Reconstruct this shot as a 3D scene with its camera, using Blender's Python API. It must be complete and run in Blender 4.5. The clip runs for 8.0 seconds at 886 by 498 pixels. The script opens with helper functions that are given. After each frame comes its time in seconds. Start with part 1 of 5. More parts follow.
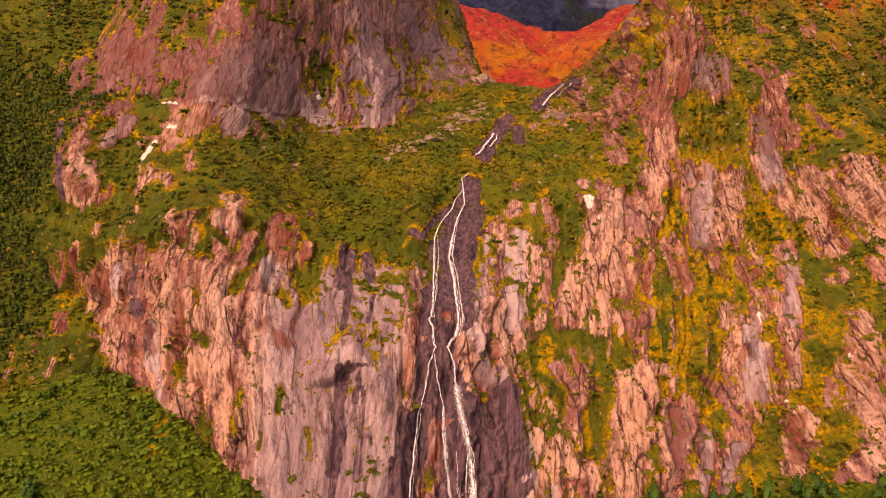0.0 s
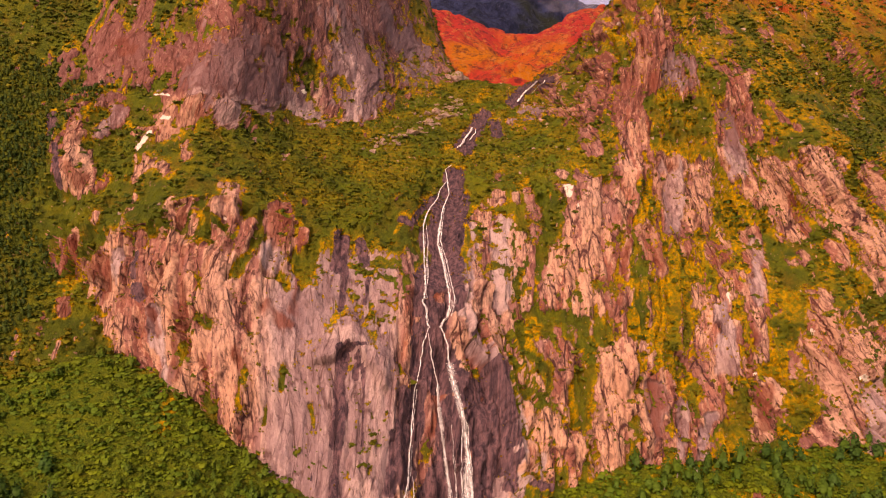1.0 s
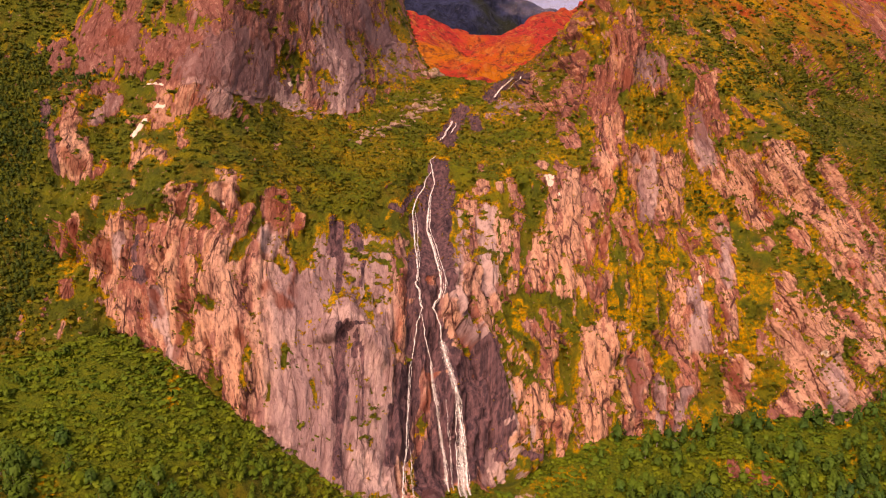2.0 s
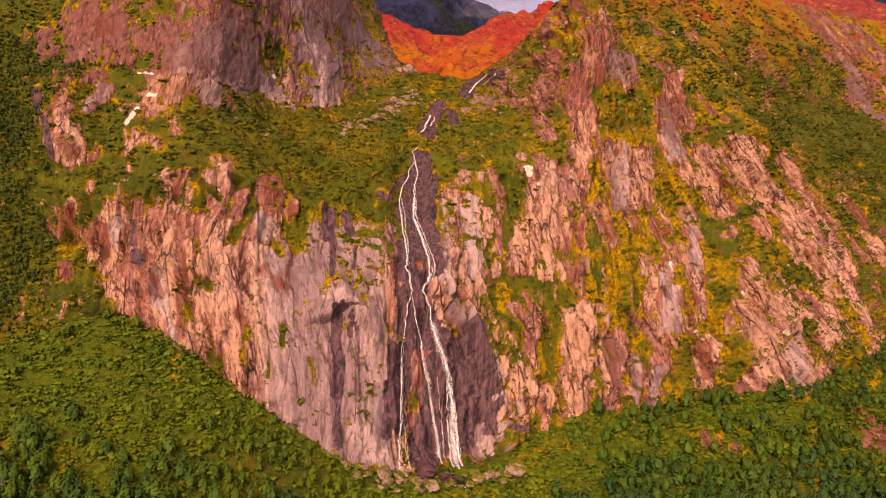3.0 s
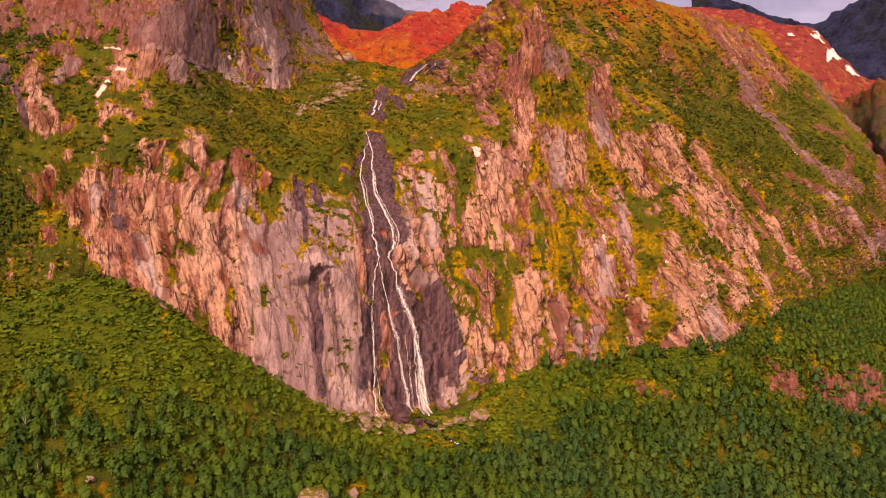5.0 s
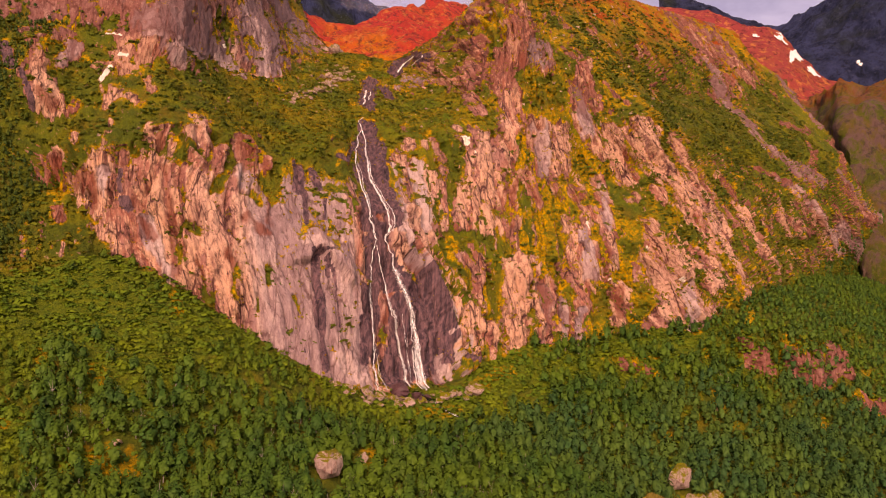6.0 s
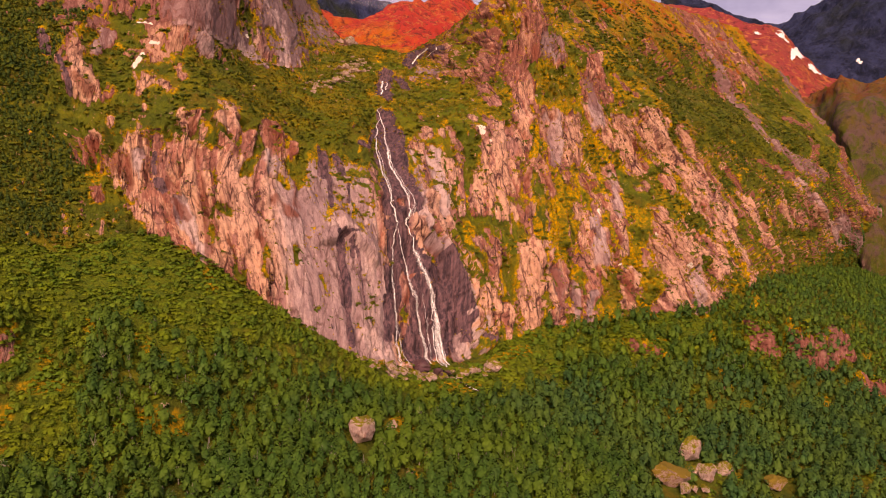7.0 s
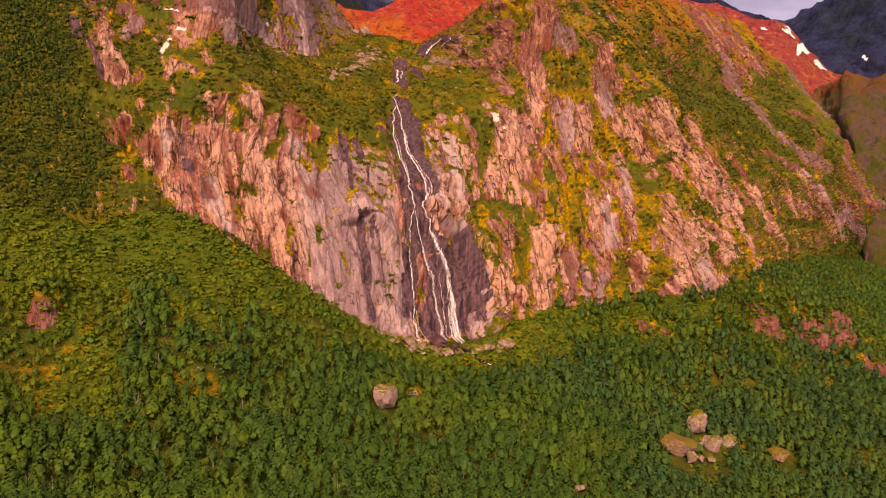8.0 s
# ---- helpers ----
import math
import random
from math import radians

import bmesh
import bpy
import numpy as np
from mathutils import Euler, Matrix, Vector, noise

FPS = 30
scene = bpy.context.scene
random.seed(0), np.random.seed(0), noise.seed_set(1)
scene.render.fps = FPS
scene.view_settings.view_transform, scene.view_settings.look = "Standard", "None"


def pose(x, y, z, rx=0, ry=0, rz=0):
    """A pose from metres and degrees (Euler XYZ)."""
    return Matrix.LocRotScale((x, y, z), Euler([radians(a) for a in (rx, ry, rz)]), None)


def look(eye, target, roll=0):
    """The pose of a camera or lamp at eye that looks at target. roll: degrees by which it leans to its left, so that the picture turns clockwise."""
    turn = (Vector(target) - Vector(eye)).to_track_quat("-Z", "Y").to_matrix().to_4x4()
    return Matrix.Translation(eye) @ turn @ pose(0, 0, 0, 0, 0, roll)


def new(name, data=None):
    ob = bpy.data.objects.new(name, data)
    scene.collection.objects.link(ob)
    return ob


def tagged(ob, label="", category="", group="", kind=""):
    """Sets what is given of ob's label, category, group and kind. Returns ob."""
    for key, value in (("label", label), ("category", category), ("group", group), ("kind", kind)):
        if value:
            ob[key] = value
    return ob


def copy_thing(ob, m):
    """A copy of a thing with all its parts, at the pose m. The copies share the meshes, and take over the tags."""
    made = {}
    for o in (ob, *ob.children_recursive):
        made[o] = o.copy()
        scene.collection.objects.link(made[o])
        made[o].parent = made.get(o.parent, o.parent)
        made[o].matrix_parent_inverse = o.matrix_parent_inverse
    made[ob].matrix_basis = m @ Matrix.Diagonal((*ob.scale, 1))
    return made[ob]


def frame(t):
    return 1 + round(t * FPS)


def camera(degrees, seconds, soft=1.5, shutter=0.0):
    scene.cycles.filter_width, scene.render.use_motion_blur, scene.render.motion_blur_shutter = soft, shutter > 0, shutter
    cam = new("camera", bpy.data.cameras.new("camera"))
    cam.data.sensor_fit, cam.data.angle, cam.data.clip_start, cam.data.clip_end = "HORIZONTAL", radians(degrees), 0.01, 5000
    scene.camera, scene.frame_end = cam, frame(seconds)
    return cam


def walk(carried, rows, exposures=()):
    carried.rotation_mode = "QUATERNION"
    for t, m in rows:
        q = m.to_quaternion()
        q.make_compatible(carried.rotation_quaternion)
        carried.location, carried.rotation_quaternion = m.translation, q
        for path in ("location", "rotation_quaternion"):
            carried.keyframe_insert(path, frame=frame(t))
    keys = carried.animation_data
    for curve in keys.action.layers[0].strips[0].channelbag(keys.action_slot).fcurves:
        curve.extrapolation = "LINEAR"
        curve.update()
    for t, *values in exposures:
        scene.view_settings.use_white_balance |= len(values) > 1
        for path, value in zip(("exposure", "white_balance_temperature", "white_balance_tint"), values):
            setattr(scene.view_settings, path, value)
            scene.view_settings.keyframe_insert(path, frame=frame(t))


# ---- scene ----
cam = camera(59.3, 8.0, soft=1.1)
METRES, EYE, TILT, LEAN, TURN = 128.0, 110.0, -4.0, 0.0, 0.0
ROWS = [
    (0.0, 0.0, 0.0, 0.0, 0.0, 0.0, -0.0),
    (0.5, -0.043, -0.0438, -0.022, -1.67, 0.14, 0.22),
    (1.0, -0.0906, -0.0849, -0.0434, -3.41, 0.24, 0.31),
    (1.5, -0.1393, -0.1242, -0.0657, -5.1, 0.34, 0.33),
    (3.0, -0.2954, -0.2321, -0.1302, -10.41, 0.53, 0.35),
    (3.5, -0.3486, -0.2654, -0.1519, -12.24, 0.59, 0.36),
    (4.0, -0.4029, -0.2975, -0.1735, -14.15, 0.64, 0.37),
    (4.5, -0.4568, -0.3277, -0.1943, -16.16, 0.61, 0.36),
    (6.0, -0.6201, -0.4123, -0.2546, -20.73, 0.29, 0.08),
    (6.5, -0.666, -0.4419, -0.2742, -20.95, 0.17, -0.11),
    (7.0, -0.7086, -0.4698, -0.2945, -20.92, 0.06, -0.33),
    (7.5, -0.7446, -0.4986, -0.3154, -20.84, -0.08, -0.57),
    (8.0, -0.7718, -0.5295, -0.3361, -20.71, -0.28, -0.83),
]
walk(cam, [(t, pose(0, 0, EYE, TILT, LEAN, TURN) @ pose(METRES * x, METRES * y, METRES * z, 90 + pitch, roll, yaw)) for t, x, y, z, yaw, pitch, roll in ROWS],
     exposures=[(0.0, -0.22, 9500, 42), (8.0, -0.22, 9400, 41)])

# ---- light ----
world = bpy.data.worlds.new("world")
scene.world = world
world.use_nodes = True
SUN_UP, SUN_SIDE = 38.0, 204.0
wn = world.node_tree
sky = wn.nodes.new("ShaderNodeTexSky")
sky.sky_type, sky.sun_disc = "NISHITA", False
sky.sun_elevation, sky.sun_rotation = radians(SUN_UP), radians(SUN_SIDE)
sky.air_density, sky.dust_density = 1.0, 3.0
wn.links.new(sky.outputs[0], wn.nodes["Background"].inputs[0])
wn.nodes["Background"].inputs[1].default_value = 0.13
sun = new("sun", bpy.data.lights.new("sun", "SUN"))
sun.data.energy, sun.data.angle, sun.data.color = 3.3, radians(32), (1.0, 0.83, 0.69)
a, b = radians(SUN_SIDE), radians(SUN_UP)
sun.matrix_world = look((0, 0, 300), Vector((0, 0, 300)) - Vector((math.sin(a) * math.cos(b), math.cos(a) * math.cos(b), math.sin(b))))

# ---- noise on arrays ----
LATTICE = np.random.RandomState(7).rand(64, 64, 64).astype(np.float32)


def value_noise(x, y, z):
    """Smooth noise, 0 to 1, at arrays of places."""
    xi, yi, zi = np.floor(x).astype(int), np.floor(y).astype(int), np.floor(z).astype(int)
    fx, fy, fz = x - xi, y - yi, z - zi
    fx, fy, fz = (f * f * (3 - 2 * f) for f in (fx, fy, fz))
    xi, yi, zi = xi & 63, yi & 63, zi & 63
    xj, yj, zj = (xi + 1) & 63, (yi + 1) & 63, (zi + 1) & 63
    g = LATTICE
    a = g[xi, yi, zi] * (1 - fx) + g[xj, yi, zi] * fx
    b = g[xi, yj, zi] * (1 - fx) + g[xj, yj, zi] * fx
    c = g[xi, yi, zj] * (1 - fx) + g[xj, yi, zj] * fx
    d = g[xi, yj, zj] * (1 - fx) + g[xj, yj, zj] * fx
    return (a * (1 - fy) + b * fy) * (1 - fz) + (c * (1 - fy) + d * fy) * fz


def fbm(x, y, z, octaves=4, ridged=False):
    """Noise of several scales, about -1 to 1 (ridged: 0 to 1, with sharp crests)."""
    total, size, weight = 0, 1.0, 0.0
    for i in range(octaves):
        n = value_noise(x / size + 17 * i, y / size + 31 * i, z / size + 5 * i) * 2 - 1
        total = total + (1 - np.abs(n) * 2 if ridged else n * 1.4) * size
        weight += size
        size *= 0.5
    return total / weight


def smooth(a, lo, hi):
    f = np.clip((a - lo) / (hi - lo), 0, 1)
    return f * f * (3 - 2 * f)


# ---- plan of the mountain side: lines that run across it, as (x, y, z) ----
BEHIND = [(-480, -420, 30), (480, -420, -30)]
FRONT = [(-480, 70, 70), (-250, 75, 42), (-160, 80, 26), (-112, 82, 12), (-65, 82, 8), (-24, 82, 3), (43, 82, -10), (90, 82, -14), (190, 82, -12), (480, 82, -12)]
WOOD = [(-480, 130, 95), (-250, 130, 60), (-160, 130, 37), (-112, 125, 20), (-65, 125, 16), (-24, 130, 10), (19, 140, 7), (43, 145, 4), (70, 138, -2), (91, 150, 3), (190, 160, 9), (265, 185, 10), (345, 210, 6), (480, 260, 0)]
FOOT = [(-480, 195, 125), (-250, 195, 95), (-160, 193, 70), (-130, 190, 60), (-107, 198, 59), (-87, 208, 63), (-67, 198, 50), (-53, 190, 40), (-27, 177, 25), (-19, 177, 21.5), (-12, 181, 19), (0, 187, 17.6), (10, 187, 17.4), (20, 190, 18.6), (30, 195, 21.5), (50, 204, 27), (85, 206, 27), (104, 206, 31), (114, 204, 32), (130, 200, 33), (141, 202, 37), (153, 206, 40), (175, 218, 43), (230, 255, 42), (265, 283, 42), (300, 308, 40), (345, 335, 36), (400, 364, 34), (440, 384, 32), (468, 402, 30), (477, 470, 28), (480, 560, 25)]
FACE = [(-480, 225, 155), (-250, 222, 122), (-130, 224, 92), (-95, 219, 78), (-65, 208, 72), (-48, 206, 64), (-27, 200, 55), (3, 206, 54), (23, 212, 50), (50, 220, 61), (85, 226, 58), (120, 219, 68), (140, 224, 72), (175, 248, 82), (265, 305, 90), (330, 332, 82), (372, 346, 80), (420, 366, 76), (452, 384, 68), (468, 470, 62), (480, 620, 50)]
BROW = [(-480, 235, 165), (-250, 230, 132), (-130, 231, 99), (-90, 221.5, 87), (-64, 220, 92), (-46, 220, 85), (-28, 221, 80), (3, 222, 78), (25, 238, 80), (50, 240, 87), (85, 250, 92), (118, 250, 93), (140, 246, 104), (175, 266, 103), (265, 318, 105), (330, 346, 103), (372, 358, 104), (402, 370, 102), (428, 382, 98), (450, 460, 90), (480, 650, 72)]
LIP = [(-480, 245, 175), (-250, 240, 142), (-130, 238, 107), (-108, 229, 97), (-90, 223, 95), (-80, 226, 103), (-64, 230, 108), (-46, 229, 99), (-28, 233, 95), (-12, 250, 105), (7, 284, 118), (18, 270, 112), (30, 259, 106), (50, 256, 110), (73, 264, 116), (98, 266, 122), (118, 260, 116), (139, 252, 124), (175, 278, 122), (265, 332, 122), (330, 360, 122), (372, 373, 124), (402, 384, 123), (432, 466, 117), (480, 680, 95)]
BENCH = [(-480, 280, 210), (-250, 275, 175), (-130, 258, 129), (-93, 262, 138), (-75, 260, 135), (-48, 304, 139), (-20, 321, 137), (5, 375, 158), (20, 388, 165), (50, 353, 155), (63, 278, 131), (98, 280, 150), (120, 280, 150), (157, 305, 157), (180, 325, 152), (284, 382, 152), (330, 402, 156), (402, 414, 157), (430, 492, 148), (480, 720, 110)]
WALL = [(-480, 320, 260), (-250, 310, 215), (-130, 283, 155), (-92, 279, 166), (-72, 285, 170), (-51, 311, 164), (-22, 355, 176), (-8, 395, 180), (6, 423, 190), (22, 412, 168), (50, 375, 160), (58, 336, 159), (67, 300, 159), (87, 283, 168), (120, 317, 180), (166, 332, 176), (284, 410, 192), (330, 430, 192), (402, 446, 190), (430, 522, 180), (480, 760, 125)]
CROWN = [(-480, 420, 340), (-250, 390, 310), (-130, 340, 235), (-92, 330, 245), (-72, 330, 250), (-51, 345, 240), (-22, 400, 245), (-8, 445, 250), (8, 475, 235), (24, 455, 166), (48, 400, 158), (58, 366, 164), (67, 336, 172), (75, 318, 182), (88, 302, 199), (120, 350, 215), (166, 385, 225), (284, 450, 232), (330, 462, 232), (380, 474, 228), (418, 570, 210), (480, 800, 140)]
BACK = [(-480, 700, 330), (-92, 700, 280), (18, 640, 230), (30, 560, 150), (50, 560, 150), (87, 520, 150), (166, 560, 150), (284, 620, 130), (480, 950, 100)]
LINES = [(BEHIND, 0), (FRONT, 34), (WOOD, 36), (FOOT, 66), (FACE, 96), (BROW, 72), (LIP, 76), (BENCH, 104), (WALL, 78), (CROWN, 54), (BACK, 24)]

XS = np.concatenate([np.linspace(-480, -170, 70, endpoint=False), np.linspace(-170, 200, 600, endpoint=False), np.linspace(200, 440, 210, endpoint=False), np.linspace(440, 480, 40)])


def line_at(points, x):
    """A line's y and z at each x, with its corners rounded."""
    fine = np.linspace(-520, 520, 1041)
    px, py, pz = (np.array(c, float) for c in zip(*points))
    kernel = np.exp(-0.5 * (np.arange(-18, 19) / 5.0) ** 2)
    kernel /= kernel.sum()
    out = []
    for p in (py, pz):
        f = np.interp(fine, px, p)
        f = np.convolve(np.pad(f, 18, mode="edge"), kernel, mode="valid")
        out.append(np.interp(x, fine, f))
    return out


def base_sheet():
    ys, zs, marks = [], [], [0]
    y0, z0 = line_at(LINES[0][0], XS)
    for points, n in LINES[1:]:
        y1, z1 = line_at(points, XS)
        f = (np.arange(n) / n)[:, None]
        ys.append(y0 + (y1 - y0) * f), zs.append(z0 + (z1 - z0) * f)
        marks.append(marks[-1] + n)
        y0, z0 = y1, z1
    ys.append(y0[None]), zs.append(z0[None])
    y, z = np.vstack(ys), np.vstack(zs)
    k = np.array([1, 4, 6, 4, 1]) / 16.0
    for _ in range(2):
        for arr in (y, z):
            p = np.vstack([arr[:1], arr[:1], arr, arr[-1:], arr[-1:]])
            arr[:] = sum(w * p[i:i + len(arr)] for i, w in enumerate(k))
    x = np.repeat(XS[None], len(y), 0)
    return np.stack([x, y, z], -1), marks


def normals(p):
    n = np.cross(np.gradient(p, axis=1), np.gradient(p, axis=0))
    return n / np.maximum(np.linalg.norm(n, axis=-1, keepdims=True), 1e-9)


P0, MARKS = base_sheet()
N0 = normals(P0)
X, Y, Z = P0[..., 0], P0[..., 1], P0[..., 2]
W = Z + 0.35 * (Y - 200)
ROW = np.arange(len(P0))[:, None] + 0 * X
M_FRONT, M_WOOD, M_FOOT, M_FACE, M_BROW, M_LIP, M_BENCH, M_WALL, M_CROWN = MARKS[1:10]

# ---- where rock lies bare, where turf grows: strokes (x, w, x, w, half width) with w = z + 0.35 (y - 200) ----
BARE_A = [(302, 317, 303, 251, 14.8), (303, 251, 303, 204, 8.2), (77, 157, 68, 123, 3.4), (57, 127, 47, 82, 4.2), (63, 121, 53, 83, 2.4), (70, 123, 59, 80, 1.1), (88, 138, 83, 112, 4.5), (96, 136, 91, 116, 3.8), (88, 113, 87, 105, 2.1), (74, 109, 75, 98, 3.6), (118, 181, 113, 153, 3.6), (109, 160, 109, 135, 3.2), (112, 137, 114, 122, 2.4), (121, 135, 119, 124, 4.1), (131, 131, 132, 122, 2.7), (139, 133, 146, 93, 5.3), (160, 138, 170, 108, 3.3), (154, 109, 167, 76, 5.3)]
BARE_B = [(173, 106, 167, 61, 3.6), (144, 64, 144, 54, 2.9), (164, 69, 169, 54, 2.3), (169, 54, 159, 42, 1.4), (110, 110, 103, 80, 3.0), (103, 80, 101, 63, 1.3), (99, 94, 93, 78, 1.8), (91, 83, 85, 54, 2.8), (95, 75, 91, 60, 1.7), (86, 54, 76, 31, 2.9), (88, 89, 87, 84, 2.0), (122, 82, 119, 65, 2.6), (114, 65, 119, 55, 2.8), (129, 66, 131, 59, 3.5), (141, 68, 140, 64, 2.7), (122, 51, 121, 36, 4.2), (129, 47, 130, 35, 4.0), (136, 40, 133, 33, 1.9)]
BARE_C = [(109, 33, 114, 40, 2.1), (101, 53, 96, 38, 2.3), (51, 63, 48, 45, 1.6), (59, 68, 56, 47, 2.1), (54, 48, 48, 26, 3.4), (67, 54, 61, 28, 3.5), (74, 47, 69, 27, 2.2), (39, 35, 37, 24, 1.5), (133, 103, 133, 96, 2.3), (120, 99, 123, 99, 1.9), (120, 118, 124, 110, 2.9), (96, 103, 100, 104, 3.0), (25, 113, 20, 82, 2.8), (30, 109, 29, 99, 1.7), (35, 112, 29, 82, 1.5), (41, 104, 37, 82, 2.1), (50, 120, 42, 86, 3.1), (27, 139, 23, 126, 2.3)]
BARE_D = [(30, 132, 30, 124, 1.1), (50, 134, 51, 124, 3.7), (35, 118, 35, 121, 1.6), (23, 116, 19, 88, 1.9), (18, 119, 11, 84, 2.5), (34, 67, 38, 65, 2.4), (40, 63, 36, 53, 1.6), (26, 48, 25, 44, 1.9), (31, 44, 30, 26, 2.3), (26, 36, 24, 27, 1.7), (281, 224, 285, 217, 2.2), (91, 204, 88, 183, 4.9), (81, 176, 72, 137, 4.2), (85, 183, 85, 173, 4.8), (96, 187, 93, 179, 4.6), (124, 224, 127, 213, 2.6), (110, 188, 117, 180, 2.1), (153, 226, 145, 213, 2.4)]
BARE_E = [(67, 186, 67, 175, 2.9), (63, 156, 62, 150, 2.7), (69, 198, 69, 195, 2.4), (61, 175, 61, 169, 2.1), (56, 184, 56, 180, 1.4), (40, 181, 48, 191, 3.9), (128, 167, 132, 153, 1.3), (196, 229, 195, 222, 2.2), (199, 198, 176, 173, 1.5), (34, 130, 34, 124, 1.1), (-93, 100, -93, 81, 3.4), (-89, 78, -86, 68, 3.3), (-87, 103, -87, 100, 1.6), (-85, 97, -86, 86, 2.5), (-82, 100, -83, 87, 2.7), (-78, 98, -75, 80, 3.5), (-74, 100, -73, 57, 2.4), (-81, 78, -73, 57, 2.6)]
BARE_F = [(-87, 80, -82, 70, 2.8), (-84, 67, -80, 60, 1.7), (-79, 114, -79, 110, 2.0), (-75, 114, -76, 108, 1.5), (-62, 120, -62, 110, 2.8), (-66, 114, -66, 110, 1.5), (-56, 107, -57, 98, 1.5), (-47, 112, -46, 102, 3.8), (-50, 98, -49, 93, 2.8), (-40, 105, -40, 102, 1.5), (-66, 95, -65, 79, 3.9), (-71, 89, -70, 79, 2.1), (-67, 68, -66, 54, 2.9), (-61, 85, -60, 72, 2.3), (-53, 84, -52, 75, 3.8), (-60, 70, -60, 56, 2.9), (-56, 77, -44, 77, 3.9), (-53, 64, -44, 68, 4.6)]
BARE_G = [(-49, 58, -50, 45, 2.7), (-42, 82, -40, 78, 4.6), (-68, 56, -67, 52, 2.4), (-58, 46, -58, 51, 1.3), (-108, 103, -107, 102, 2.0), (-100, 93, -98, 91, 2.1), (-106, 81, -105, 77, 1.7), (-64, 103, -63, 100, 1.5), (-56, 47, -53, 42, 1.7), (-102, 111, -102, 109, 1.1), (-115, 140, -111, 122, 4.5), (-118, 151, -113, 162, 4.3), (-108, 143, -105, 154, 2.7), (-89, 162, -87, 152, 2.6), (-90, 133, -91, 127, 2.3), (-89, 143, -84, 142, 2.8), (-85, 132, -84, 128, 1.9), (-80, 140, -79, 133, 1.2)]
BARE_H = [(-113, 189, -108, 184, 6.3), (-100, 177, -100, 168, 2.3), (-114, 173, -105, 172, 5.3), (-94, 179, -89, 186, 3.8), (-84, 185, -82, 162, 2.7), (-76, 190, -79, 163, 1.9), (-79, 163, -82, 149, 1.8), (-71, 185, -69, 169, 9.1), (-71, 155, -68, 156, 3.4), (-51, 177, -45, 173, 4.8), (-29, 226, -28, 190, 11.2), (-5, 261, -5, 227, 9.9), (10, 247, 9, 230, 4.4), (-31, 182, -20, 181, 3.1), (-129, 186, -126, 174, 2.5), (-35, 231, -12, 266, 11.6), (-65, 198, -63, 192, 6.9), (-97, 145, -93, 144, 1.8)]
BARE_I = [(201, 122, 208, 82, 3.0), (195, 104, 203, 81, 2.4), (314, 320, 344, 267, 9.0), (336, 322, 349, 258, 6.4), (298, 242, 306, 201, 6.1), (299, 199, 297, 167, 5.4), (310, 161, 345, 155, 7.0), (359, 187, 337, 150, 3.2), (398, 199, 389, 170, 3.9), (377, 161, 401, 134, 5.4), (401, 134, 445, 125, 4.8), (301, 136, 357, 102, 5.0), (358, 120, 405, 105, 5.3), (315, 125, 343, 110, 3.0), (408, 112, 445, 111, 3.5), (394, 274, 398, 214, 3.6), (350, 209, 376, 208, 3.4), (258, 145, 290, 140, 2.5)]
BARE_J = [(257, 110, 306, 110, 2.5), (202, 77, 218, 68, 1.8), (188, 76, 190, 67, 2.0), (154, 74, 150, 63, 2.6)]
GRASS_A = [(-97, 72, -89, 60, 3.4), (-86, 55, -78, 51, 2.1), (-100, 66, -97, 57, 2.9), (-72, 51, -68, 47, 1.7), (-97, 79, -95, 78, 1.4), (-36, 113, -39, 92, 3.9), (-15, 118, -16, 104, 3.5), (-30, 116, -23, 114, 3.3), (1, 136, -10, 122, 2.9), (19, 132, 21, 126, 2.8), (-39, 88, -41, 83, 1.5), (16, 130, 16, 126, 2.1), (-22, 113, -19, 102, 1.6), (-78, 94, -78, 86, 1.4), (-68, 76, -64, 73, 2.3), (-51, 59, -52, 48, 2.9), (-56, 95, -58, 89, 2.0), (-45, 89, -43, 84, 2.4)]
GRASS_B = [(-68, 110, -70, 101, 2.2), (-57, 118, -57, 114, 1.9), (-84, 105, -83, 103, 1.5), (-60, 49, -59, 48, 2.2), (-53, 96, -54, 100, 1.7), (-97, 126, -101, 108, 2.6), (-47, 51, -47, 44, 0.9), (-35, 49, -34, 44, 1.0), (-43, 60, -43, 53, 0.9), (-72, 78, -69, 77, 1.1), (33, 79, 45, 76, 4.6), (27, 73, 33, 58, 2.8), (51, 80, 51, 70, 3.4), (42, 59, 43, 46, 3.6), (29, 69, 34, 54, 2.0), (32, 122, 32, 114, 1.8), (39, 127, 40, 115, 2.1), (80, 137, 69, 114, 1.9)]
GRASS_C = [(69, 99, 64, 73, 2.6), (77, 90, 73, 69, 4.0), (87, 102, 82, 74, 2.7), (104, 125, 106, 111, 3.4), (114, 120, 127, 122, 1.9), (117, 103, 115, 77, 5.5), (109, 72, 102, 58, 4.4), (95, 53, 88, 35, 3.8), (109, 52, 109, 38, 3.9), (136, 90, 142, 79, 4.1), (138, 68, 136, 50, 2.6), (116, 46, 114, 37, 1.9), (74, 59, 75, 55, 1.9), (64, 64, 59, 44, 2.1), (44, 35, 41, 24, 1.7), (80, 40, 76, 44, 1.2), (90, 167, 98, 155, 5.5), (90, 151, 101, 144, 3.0)]
